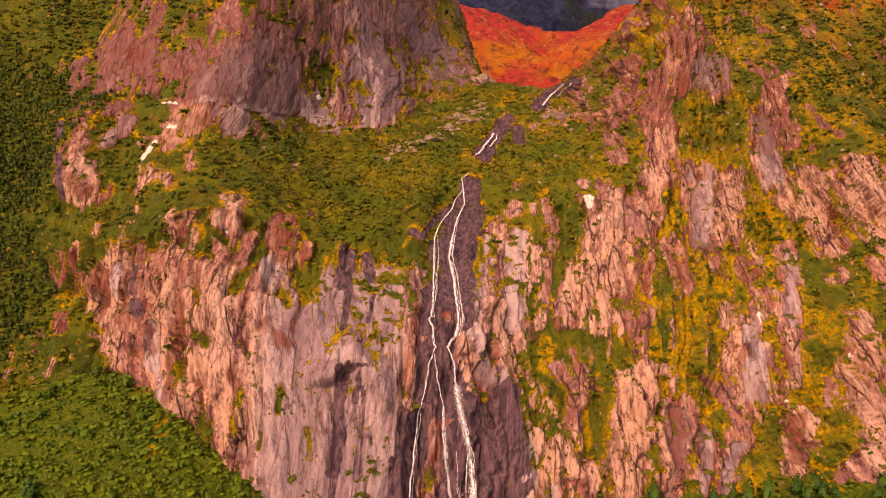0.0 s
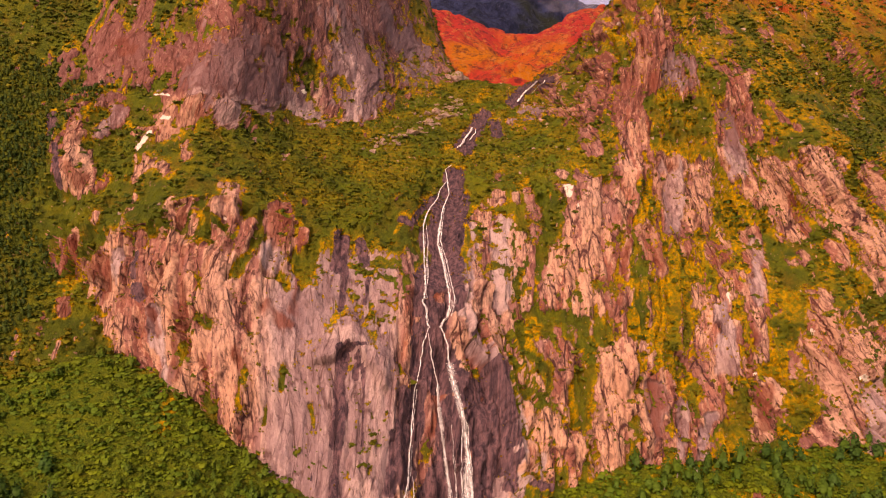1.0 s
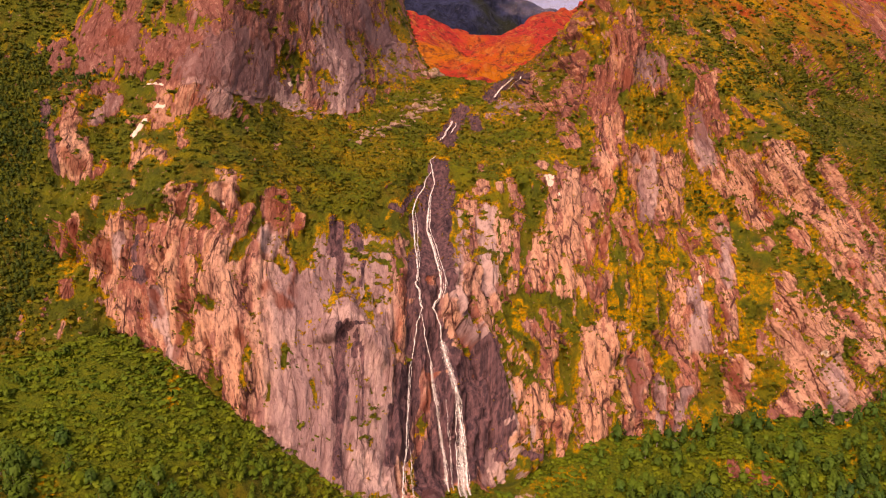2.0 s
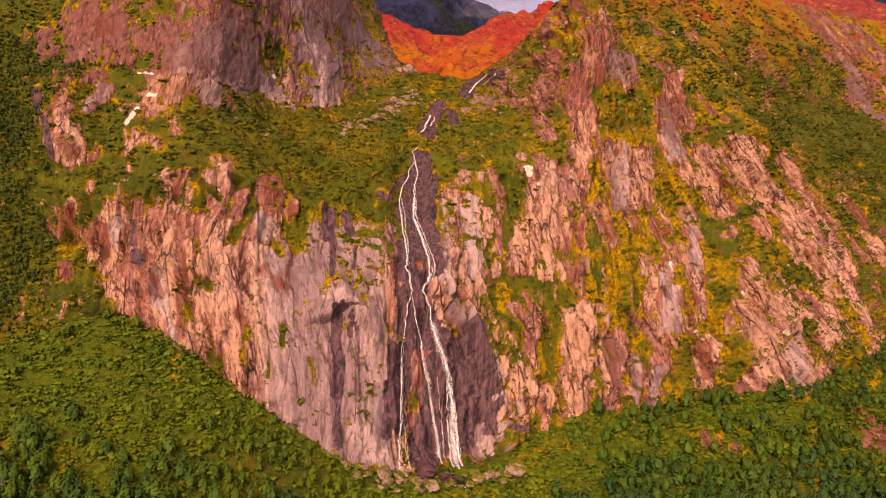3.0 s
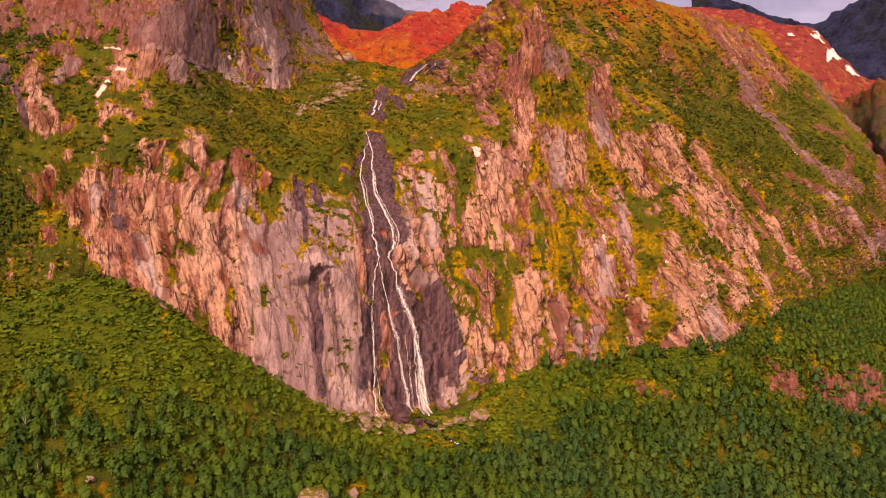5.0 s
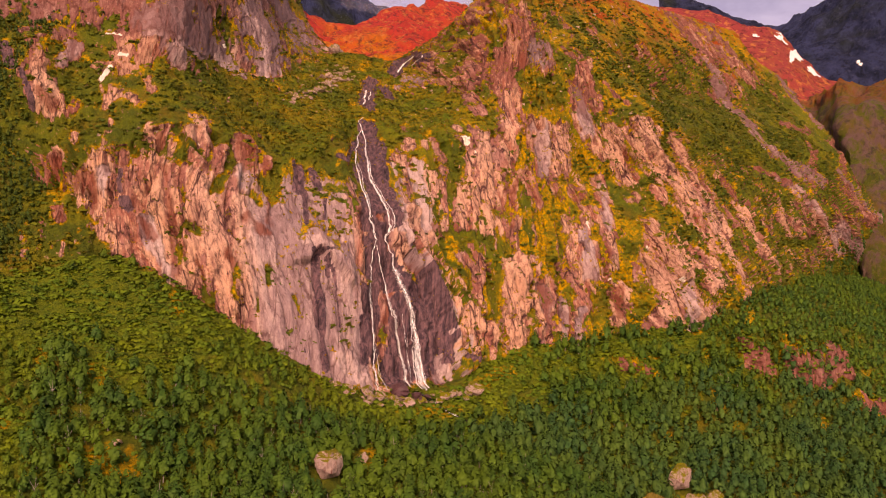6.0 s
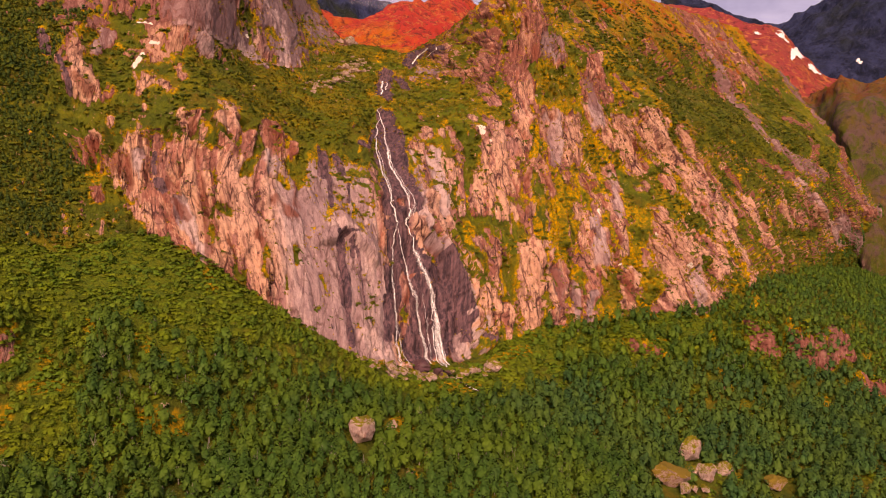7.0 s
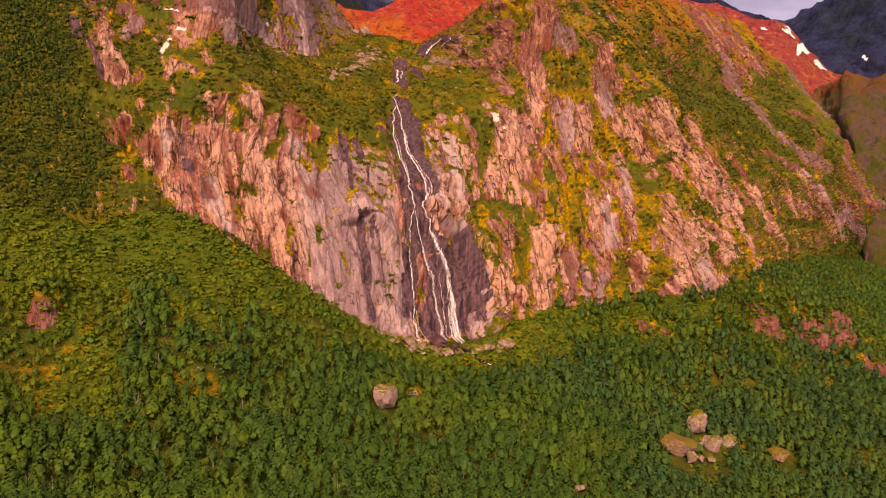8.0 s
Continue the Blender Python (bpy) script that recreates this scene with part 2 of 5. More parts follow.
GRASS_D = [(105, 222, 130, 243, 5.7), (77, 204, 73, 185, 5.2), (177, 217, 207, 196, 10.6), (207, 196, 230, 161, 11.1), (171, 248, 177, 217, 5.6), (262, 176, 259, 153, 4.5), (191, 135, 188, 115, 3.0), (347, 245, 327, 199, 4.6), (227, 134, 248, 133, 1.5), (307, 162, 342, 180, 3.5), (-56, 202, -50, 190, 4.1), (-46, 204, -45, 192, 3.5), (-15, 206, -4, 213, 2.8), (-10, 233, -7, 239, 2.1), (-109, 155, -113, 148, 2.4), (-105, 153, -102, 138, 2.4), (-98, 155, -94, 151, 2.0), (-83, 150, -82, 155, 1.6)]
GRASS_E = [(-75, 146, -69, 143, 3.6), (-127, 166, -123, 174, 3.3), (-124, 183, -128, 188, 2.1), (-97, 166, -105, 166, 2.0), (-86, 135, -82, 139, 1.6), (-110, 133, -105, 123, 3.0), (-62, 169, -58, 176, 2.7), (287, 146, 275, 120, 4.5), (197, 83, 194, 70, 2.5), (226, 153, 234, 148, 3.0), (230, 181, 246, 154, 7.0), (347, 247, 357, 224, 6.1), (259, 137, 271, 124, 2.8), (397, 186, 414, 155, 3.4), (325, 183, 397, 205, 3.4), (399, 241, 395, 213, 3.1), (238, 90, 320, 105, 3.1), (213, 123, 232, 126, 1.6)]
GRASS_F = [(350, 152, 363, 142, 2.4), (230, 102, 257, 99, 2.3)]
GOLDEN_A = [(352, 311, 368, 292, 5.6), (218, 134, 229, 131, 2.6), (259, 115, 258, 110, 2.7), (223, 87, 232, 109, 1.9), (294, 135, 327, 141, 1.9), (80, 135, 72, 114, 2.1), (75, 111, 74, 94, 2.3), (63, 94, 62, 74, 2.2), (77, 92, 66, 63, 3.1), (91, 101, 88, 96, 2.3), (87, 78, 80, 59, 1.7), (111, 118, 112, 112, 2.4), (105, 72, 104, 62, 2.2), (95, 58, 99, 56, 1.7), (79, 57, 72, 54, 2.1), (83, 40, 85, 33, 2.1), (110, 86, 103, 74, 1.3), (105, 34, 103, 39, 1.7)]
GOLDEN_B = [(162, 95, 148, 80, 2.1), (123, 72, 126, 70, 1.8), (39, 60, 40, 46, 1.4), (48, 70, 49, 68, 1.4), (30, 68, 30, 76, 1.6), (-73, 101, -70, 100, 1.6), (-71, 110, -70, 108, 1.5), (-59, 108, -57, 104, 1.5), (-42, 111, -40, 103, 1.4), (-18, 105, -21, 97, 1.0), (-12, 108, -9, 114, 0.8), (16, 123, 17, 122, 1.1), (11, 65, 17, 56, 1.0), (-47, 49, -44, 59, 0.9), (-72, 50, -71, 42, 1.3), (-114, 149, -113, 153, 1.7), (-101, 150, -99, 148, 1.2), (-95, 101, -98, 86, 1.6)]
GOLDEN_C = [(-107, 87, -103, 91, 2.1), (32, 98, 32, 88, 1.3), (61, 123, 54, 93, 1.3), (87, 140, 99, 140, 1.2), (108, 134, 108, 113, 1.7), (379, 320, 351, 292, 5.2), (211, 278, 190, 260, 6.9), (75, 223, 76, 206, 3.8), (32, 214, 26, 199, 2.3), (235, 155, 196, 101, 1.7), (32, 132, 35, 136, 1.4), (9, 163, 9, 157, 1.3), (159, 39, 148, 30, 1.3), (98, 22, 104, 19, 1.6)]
# Wet rock and dark stains; DARK_B also paints shade under the block, in clefts
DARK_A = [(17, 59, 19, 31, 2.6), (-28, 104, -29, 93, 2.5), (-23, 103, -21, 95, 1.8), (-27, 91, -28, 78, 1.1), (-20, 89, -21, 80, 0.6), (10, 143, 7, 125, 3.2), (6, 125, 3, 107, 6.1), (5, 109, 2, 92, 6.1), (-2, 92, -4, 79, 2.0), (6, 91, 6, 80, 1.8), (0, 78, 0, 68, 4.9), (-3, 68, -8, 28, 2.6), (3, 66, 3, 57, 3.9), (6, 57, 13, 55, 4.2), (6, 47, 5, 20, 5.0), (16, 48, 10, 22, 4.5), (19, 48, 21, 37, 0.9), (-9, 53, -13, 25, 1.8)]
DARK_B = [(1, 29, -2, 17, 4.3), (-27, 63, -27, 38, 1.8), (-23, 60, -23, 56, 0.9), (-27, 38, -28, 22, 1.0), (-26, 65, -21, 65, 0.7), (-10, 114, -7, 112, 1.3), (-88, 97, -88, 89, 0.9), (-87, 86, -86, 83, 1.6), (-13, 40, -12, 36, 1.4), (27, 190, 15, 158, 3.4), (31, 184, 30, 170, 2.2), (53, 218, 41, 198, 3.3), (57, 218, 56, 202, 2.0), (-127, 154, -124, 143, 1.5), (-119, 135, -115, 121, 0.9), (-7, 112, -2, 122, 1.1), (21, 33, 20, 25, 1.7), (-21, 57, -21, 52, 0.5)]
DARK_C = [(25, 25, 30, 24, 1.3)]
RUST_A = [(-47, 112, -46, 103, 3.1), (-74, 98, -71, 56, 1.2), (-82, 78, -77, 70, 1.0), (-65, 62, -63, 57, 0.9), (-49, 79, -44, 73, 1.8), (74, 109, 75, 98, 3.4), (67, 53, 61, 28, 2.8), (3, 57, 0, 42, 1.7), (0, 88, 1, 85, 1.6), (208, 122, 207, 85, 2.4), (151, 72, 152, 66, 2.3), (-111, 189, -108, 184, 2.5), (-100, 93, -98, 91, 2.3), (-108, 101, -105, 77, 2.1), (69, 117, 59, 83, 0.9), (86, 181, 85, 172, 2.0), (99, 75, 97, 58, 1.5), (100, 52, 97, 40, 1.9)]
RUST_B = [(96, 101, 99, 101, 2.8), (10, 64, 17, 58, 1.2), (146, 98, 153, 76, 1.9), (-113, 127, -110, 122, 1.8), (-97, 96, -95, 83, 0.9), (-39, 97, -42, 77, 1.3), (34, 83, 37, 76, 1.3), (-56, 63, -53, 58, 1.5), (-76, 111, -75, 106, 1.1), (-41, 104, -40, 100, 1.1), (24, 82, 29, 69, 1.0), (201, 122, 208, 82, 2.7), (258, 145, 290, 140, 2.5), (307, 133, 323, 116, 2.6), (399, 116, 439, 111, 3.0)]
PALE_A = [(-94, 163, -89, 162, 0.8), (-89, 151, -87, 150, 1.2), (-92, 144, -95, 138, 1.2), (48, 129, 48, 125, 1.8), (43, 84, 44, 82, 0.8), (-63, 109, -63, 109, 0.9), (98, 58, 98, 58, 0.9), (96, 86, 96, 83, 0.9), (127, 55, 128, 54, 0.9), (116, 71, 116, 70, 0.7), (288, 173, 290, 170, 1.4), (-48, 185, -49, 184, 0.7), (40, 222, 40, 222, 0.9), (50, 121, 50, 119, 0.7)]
# violet-grey rock, plus shade painted violet on the arete's right flank and one outcrop
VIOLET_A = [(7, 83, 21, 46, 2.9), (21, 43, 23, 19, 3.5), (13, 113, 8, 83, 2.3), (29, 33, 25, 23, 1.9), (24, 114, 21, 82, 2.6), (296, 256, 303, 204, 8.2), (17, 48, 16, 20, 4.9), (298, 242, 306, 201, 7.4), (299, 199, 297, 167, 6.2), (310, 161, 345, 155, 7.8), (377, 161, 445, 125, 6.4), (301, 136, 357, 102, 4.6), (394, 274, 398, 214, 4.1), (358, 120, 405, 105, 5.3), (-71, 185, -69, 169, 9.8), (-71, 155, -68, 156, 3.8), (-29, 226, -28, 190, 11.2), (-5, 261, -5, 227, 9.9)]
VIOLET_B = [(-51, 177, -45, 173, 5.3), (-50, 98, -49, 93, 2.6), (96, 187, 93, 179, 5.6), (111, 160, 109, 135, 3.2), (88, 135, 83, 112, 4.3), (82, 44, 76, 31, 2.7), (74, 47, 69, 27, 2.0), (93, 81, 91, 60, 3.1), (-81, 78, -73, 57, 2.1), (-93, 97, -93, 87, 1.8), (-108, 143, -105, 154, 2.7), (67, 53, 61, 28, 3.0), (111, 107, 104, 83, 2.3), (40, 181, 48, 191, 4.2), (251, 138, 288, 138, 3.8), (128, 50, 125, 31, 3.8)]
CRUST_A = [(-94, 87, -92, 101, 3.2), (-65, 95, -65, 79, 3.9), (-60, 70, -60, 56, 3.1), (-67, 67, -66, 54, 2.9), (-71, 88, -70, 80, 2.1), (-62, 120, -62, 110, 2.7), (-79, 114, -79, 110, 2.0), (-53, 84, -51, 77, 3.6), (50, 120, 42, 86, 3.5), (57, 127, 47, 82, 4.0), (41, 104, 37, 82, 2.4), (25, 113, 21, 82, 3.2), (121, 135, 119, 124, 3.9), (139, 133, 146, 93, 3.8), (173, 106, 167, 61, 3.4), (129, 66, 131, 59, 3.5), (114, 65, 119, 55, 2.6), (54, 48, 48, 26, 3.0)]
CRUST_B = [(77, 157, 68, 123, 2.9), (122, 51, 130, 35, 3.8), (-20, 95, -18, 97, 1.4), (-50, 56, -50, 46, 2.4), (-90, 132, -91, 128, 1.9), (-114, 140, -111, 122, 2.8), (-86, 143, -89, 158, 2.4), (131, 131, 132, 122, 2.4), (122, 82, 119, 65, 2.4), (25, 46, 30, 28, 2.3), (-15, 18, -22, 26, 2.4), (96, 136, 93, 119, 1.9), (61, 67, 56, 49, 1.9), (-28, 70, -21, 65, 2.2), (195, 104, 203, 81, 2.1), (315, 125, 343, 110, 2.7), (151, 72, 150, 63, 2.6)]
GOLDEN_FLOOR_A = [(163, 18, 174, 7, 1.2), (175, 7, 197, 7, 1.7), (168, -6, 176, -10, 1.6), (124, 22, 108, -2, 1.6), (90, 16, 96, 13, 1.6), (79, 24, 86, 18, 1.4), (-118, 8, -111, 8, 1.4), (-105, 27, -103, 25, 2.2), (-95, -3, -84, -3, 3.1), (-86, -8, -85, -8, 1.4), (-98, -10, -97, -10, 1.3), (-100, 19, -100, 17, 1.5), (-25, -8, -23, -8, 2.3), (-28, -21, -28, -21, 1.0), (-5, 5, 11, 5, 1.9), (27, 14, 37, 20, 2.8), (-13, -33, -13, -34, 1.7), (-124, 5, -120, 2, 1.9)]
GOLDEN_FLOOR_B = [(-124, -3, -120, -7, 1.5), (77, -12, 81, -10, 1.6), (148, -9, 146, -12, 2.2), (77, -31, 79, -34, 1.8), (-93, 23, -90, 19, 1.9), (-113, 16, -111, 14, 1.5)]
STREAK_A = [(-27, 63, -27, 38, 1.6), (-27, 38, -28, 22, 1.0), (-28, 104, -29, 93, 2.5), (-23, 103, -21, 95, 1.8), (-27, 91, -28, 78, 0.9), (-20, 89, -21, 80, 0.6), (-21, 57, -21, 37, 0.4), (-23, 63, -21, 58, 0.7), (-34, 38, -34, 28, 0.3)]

WOBBLE = 0.75 * fbm(X / 6, Y / 9, Z / 11, 3) + 0.6 * fbm(X / 1.7, Y / 6, Z / 8, 3)


def strokes(*lists, edge=1.0, grow=1.0, soft=0.12):
    """How far each place of the mountain lies inside a stroke, 0 to 1, with ragged edges."""
    best = np.full(X.shape, -9.0)
    for x0, w0, x1, w1, r in (s for l in lists for s in l):
        dx, dw = x1 - x0, w1 - w0
        f = np.clip(((X - x0) * dx + (W - w0) * dw) / max(dx * dx + dw * dw, 1e-6), 0, 1)
        d = np.hypot(X - x0 - f * dx, W - w0 - f * dw)
        best = np.maximum(best, 1 - d / (grow * r))
    return smooth(best + edge * WOBBLE, -soft, 0.1 + soft)


def facets(u, v, wide, tall, seed):
    """Broken rock faces: cells of about wide by tall metres, each a plane with its own set-back and tilt, and a partly
    random tone, paler where the plane stands out.
    """
    rng = np.random.RandomState(seed)
    table = rng.rand(128, 128, 5)
    a, b = u / wide, v / tall
    ai, bi = np.floor(a).astype(int), np.floor(b).astype(int)
    best = np.full(u.shape, 9.0)
    height, tone = np.zeros(u.shape), np.zeros(u.shape)
    for da in (-1, 0, 1):
        for db in (-1, 0, 1):
            r = table[(ai + da) & 127, (bi + db) & 127]
            x, y = a - (ai + da + r[..., 0]), b - (bi + db + r[..., 1])
            d = x * x + y * y
            take = d < best
            best = np.where(take, d, best)
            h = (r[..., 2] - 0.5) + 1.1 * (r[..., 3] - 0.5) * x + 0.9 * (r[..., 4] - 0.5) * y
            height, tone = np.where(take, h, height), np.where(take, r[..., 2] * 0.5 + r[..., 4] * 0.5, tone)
    return height, tone


in_cliff = smooth(ROW + 7 * fbm(X / 6, Y / 6, Z / 6, 3), M_FOOT - 4, M_FOOT + 5)
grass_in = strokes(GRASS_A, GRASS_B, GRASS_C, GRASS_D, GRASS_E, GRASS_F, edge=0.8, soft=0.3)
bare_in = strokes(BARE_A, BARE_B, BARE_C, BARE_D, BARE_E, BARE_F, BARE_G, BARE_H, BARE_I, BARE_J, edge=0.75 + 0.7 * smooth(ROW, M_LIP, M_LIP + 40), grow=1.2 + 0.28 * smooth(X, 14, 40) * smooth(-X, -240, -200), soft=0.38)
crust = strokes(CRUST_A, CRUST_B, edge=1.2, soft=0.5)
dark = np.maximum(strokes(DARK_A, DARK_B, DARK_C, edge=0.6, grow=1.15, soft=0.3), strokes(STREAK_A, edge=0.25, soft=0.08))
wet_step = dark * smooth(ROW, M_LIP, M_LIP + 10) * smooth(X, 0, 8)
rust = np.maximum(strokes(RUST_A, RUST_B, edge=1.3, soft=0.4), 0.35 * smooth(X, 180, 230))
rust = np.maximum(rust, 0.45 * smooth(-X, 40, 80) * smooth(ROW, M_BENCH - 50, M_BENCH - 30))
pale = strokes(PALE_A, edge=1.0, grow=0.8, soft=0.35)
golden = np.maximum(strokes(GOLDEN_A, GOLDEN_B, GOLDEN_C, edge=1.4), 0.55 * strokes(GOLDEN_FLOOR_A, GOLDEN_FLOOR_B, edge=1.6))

steep = smooth(1 - N0[..., 2], 0.25, 0.5) * in_cliff
lean = 0.5 * smooth(X, 70, 150)
U = X + lean * (Z - 75) + 4 * fbm(X / 40, Y / 40, Z / 40, 2)
slab = smooth(X, -54, -43) * smooth(-X, 8, 14) * smooth(-Z + 6 * smooth(X, -45, -35), -88, -78)
ribs = 0.4 - 0.8 * fbm(U / 11, Y / 40, Z / 60, 4, True)
fine = fbm(U / 3.2, Y / 9, Z / 16, 3, True)
cuts = fbm(U / 1.6, Y / 5, Z / 5, 2, True)
along = Z + 0.5 * Y + 1.5 * fbm(X / 3, Y / 6, Z / 5, 2)
shift = U + 0.8 * fbm(X / 3, Y / 6, Z / 5 + 9, 2)
big_face, big_tone = facets(shift, along, 5.6, 36.0, 3)
mid_face, mid_tone = facets(shift, along, 2.3, 14.0, 4)
small_face, small_tone = facets(shift, along, 1.2, 5.5, 5)
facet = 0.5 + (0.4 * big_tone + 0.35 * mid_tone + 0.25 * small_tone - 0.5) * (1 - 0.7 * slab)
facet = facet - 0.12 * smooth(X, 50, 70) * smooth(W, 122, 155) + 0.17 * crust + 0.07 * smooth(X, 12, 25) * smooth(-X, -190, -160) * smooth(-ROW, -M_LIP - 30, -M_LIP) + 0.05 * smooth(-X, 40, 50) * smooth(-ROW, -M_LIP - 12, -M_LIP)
# tone lowered over the whole upper wall left of the saddle
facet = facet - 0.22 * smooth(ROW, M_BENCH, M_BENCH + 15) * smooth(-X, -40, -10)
cracks = smooth(0.09 - np.abs(fbm(U / 5, Y / 40, Z / 45, 2)), 0, 0.08)
ledges = np.abs(((Z + 5 * fbm(X / 18, Y / 18, Z / 30, 2)) / 11) % 1 - 0.5) * 2
calm = 1 - 0.78 * smooth(ROW, M_BENCH - 20, M_BENCH) * smooth(-X, -40, -20)
relief = steep * calm * ((2.8 * ribs + 3.4 * big_face) * (1 - 0.55 * slab) + 1.7 * mid_face * (1 - 0.4 * slab) + 0.8 * small_face + 1.0 * fine * (1 - 0.45 * slab) + 0.4 * cuts - 1.8 * cracks + 0.9 * ledges * (1 - slab) - 1.2)
upright = smooth(1 - N0[..., 2], 0.2, 0.4) * in_cliff
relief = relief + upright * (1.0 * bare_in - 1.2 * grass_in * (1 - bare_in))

# the wet gully, the block that overhangs the slab, and the slanting shelf beside the fall
gully = smooth(8.5 - np.abs(X - np.interp(Z, [20, 45, 75, 95, 118], [-2, -2, -1, 1, 7])) + 2 * fbm(X / 5, Y / 5, Z / 5, 2), 0, 4) * smooth(ROW, M_FOOT, M_FOOT + 20) * smooth(-ROW, -M_LIP - 8, -M_LIP + 10)
relief = relief - 2.6 * gully + wet_step * (1.6 * mid_face + 1.2 * small_face - 0.5)
under = np.interp(X, [-40, -35, -30, -26, -23.5, -22, -18, -14, -10], [62, 59.2, 59.3, 62.6, 63, 60.5, 56, 51, 48]) + 0.8 * fbm(X / 2, Y / 9, Z / 9, 2)
block = smooth(Z - under, -0.5, 0.6) * smooth(under + 15 - Z, 0, 14) * smooth(X, -41, -30) * smooth(-X, 12, 17)
shelf_at = np.interp(X, [3, 5, 12, 17, 20.5, 23], [70, 66.5, 60.5, 54, 42, 22]) + 1.2 * fbm(X / 2.5, Y / 9, Z / 9, 2)
shelf = smooth(Z - shelf_at, -0.6, 0.7) * smooth(shelf_at + 13 - Z, 0, 12) * smooth(X, 3, 8) * smooth(-X, -34, -26)
knoll = smooth(X + fbm(X / 3, Y / 9, Z / 6, 2), -122.5, -121) * smooth(-X, 106, 114) * smooth(W, 118, 124) * smooth(-W, -168, -152)
cavern = smooth(shelf_at - Z, -0.6, 1.2) * smooth(X + 1.2 * fbm(X / 3, Y / 9, Z / 12, 2), -12.5, -10) * smooth(-X, -26, -18) * smooth(ROW, M_FOOT, M_FOOT + 12) * smooth(-Z, -70, -60)
ARETE_W, ARETE_X = [149, 157, 169, 182, 195, 240], [-82, -80, -78, -76, -74.5, -70]
arete = (X - np.interp(W, ARETE_W, ARETE_X) + 1.2 * fbm(X / 6, Y / 9, Z / 9, 3))
ridge = np.where(arete < 0, np.clip(1 + arete / 9, 0, 1), np.clip(1 - arete / 26, 0, 1)) * smooth(W, ARETE_W[0] - 6, ARETE_W[0] + 8) * smooth(ROW, M_BENCH - 40, M_BENCH - 10)
relief = relief + 6.5 * ridge * smooth(-X, 20, 40) - 3.2 * cavern + 5.5 * knoll + 4.2 * block + 3.4 * shelf * in_cliff
turf = (1 - steep) * (1.6 * fbm(X / 25, Y / 25, Z / 25, 4) + 0.6 * fbm(X / 5, Y / 5, Z / 5, 3) + 0.7 * in_cliff * fbm(X / 2.8, Y / 3.4, Z / 2.8, 3))
# low rock steps on the valley slope: (x, w) of the step's foot, with its height
step_up, step_rock = np.zeros(X.shape), np.zeros(X.shape)
for xs, ws, high in (([133, 137, 141, 145], [13.5, 12.5, 9.6, 9.9], 8.0), ([147, 154, 162, 170, 176], [9.0, 5.4, 4.5, 2.5, -2.0], 9.0), ([166, 171, 180], [-8, -9, -12], 4.0), ([83, 90, 97], [17, 15.5, 12], 3.0), ([-128, -124, -119], [18, 17, 18], 5.5), ([105, 108, 112], [1, -1, -1], 4.0)):
    foot = np.interp(X, xs, ws) + 2.0 * WOBBLE
    inside = smooth(X + 2 * WOBBLE, xs[0] - 1, xs[0] + 3) * smooth(-X - 2 * WOBBLE, -xs[-1] - 1, -xs[-1] + 3)
    step_up = step_up + high * inside * smooth(W - foot, -1.0, 1.2) * smooth(foot + 24 - W, 0, 20)
    step_rock = np.maximum(step_rock, inside * smooth(W - foot, -2.0, -0.8) * smooth(foot + 0.55 * high + 2.5 * WOBBLE - W, 0, 1.5) * smooth(mid_tone + 0.4 * WOBBLE, 0.02, 0.2))
step_up = step_up * (1 - in_cliff) * (1 + 0.7 * mid_face + 0.4 * small_face)
P = P0 + N0 * (relief + turf * smooth(ROW, 10, 34))[..., None]
P[..., 2] += step_up
N = normals(P)
SLOPE = 1 - N[..., 2]

# ---- what covers the mountain ----
bias = np.interp(ROW, [M_FOOT, M_FOOT + 10, M_BROW - 10, M_BROW + 30, M_LIP - 4, M_BENCH - 10, M_BENCH + 12, M_CROWN], [0.3, 0.74, 0.70, 0.30, 0.14, 0.14, 0.40, 0.42])
bias = bias - (0.26 + 0.16 * smooth(X, 60, 80)) * smooth(X + 2 * WOBBLE, 14, 26) * (ROW < M_LIP) - 0.08 * smooth(X, 190, 240) - 0.20 * smooth(X, 40, 90) * (ROW >= M_LIP)
bias = bias + 0.16 * smooth(-X, 55, 75) * smooth(X, -128, -122) * smooth(ROW, M_BENCH - 45, M_BENCH - 15)
bias = bias - (0.6 - 0.25 * smooth(ROW, M_FACE - 40, M_FACE) * smooth(X, -122, -110)) * smooth(-X, 92, 100) * (1 - smooth(ROW, M_BENCH - 10, M_BENCH + 20)) - 0.35 * smooth(-X, 125, 150)
wood_edge = smooth(X, 285, 320) * smooth(44 + 0.26 * (X - 300) + 8 * WOBBLE - Z, 0, 8) * smooth(ROW, M_FOOT - 4, M_FOOT)
bias = bias - 0.8 * wood_edge
rock = smooth(bias + 0.55 * fbm(U / 5, Y / 12, Z / 13, 4) + 0.40 * fbm(U / 1.5, Y / 6, Z / 7, 3) + 0.55 * (SLOPE - 0.55), 0.42, 0.6)
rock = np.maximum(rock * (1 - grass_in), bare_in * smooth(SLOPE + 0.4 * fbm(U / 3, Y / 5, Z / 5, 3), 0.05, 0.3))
rock = np.maximum(rock, np.maximum(0.95 * dark, pale)) * in_cliff
rock = np.maximum(rock, np.maximum(block, 0.97 * slab * smooth(SLOPE, 0.25, 0.42)) * in_cliff * (1 - 0.97 * grass_in))
rock = np.maximum(rock, step_rock * (1 - in_cliff))
rust = np.where((step_rock > 0.02) & (in_cliff < 0.5), 0.55, rust)
facet = facet - 0.2 * step_rock * (1 - in_cliff)
dark = np.maximum(dark, 0.12 * step_rock * (1 - in_cliff))
edge_band = 4 * rock * (1 - rock)
rim = np.zeros(X.shape)
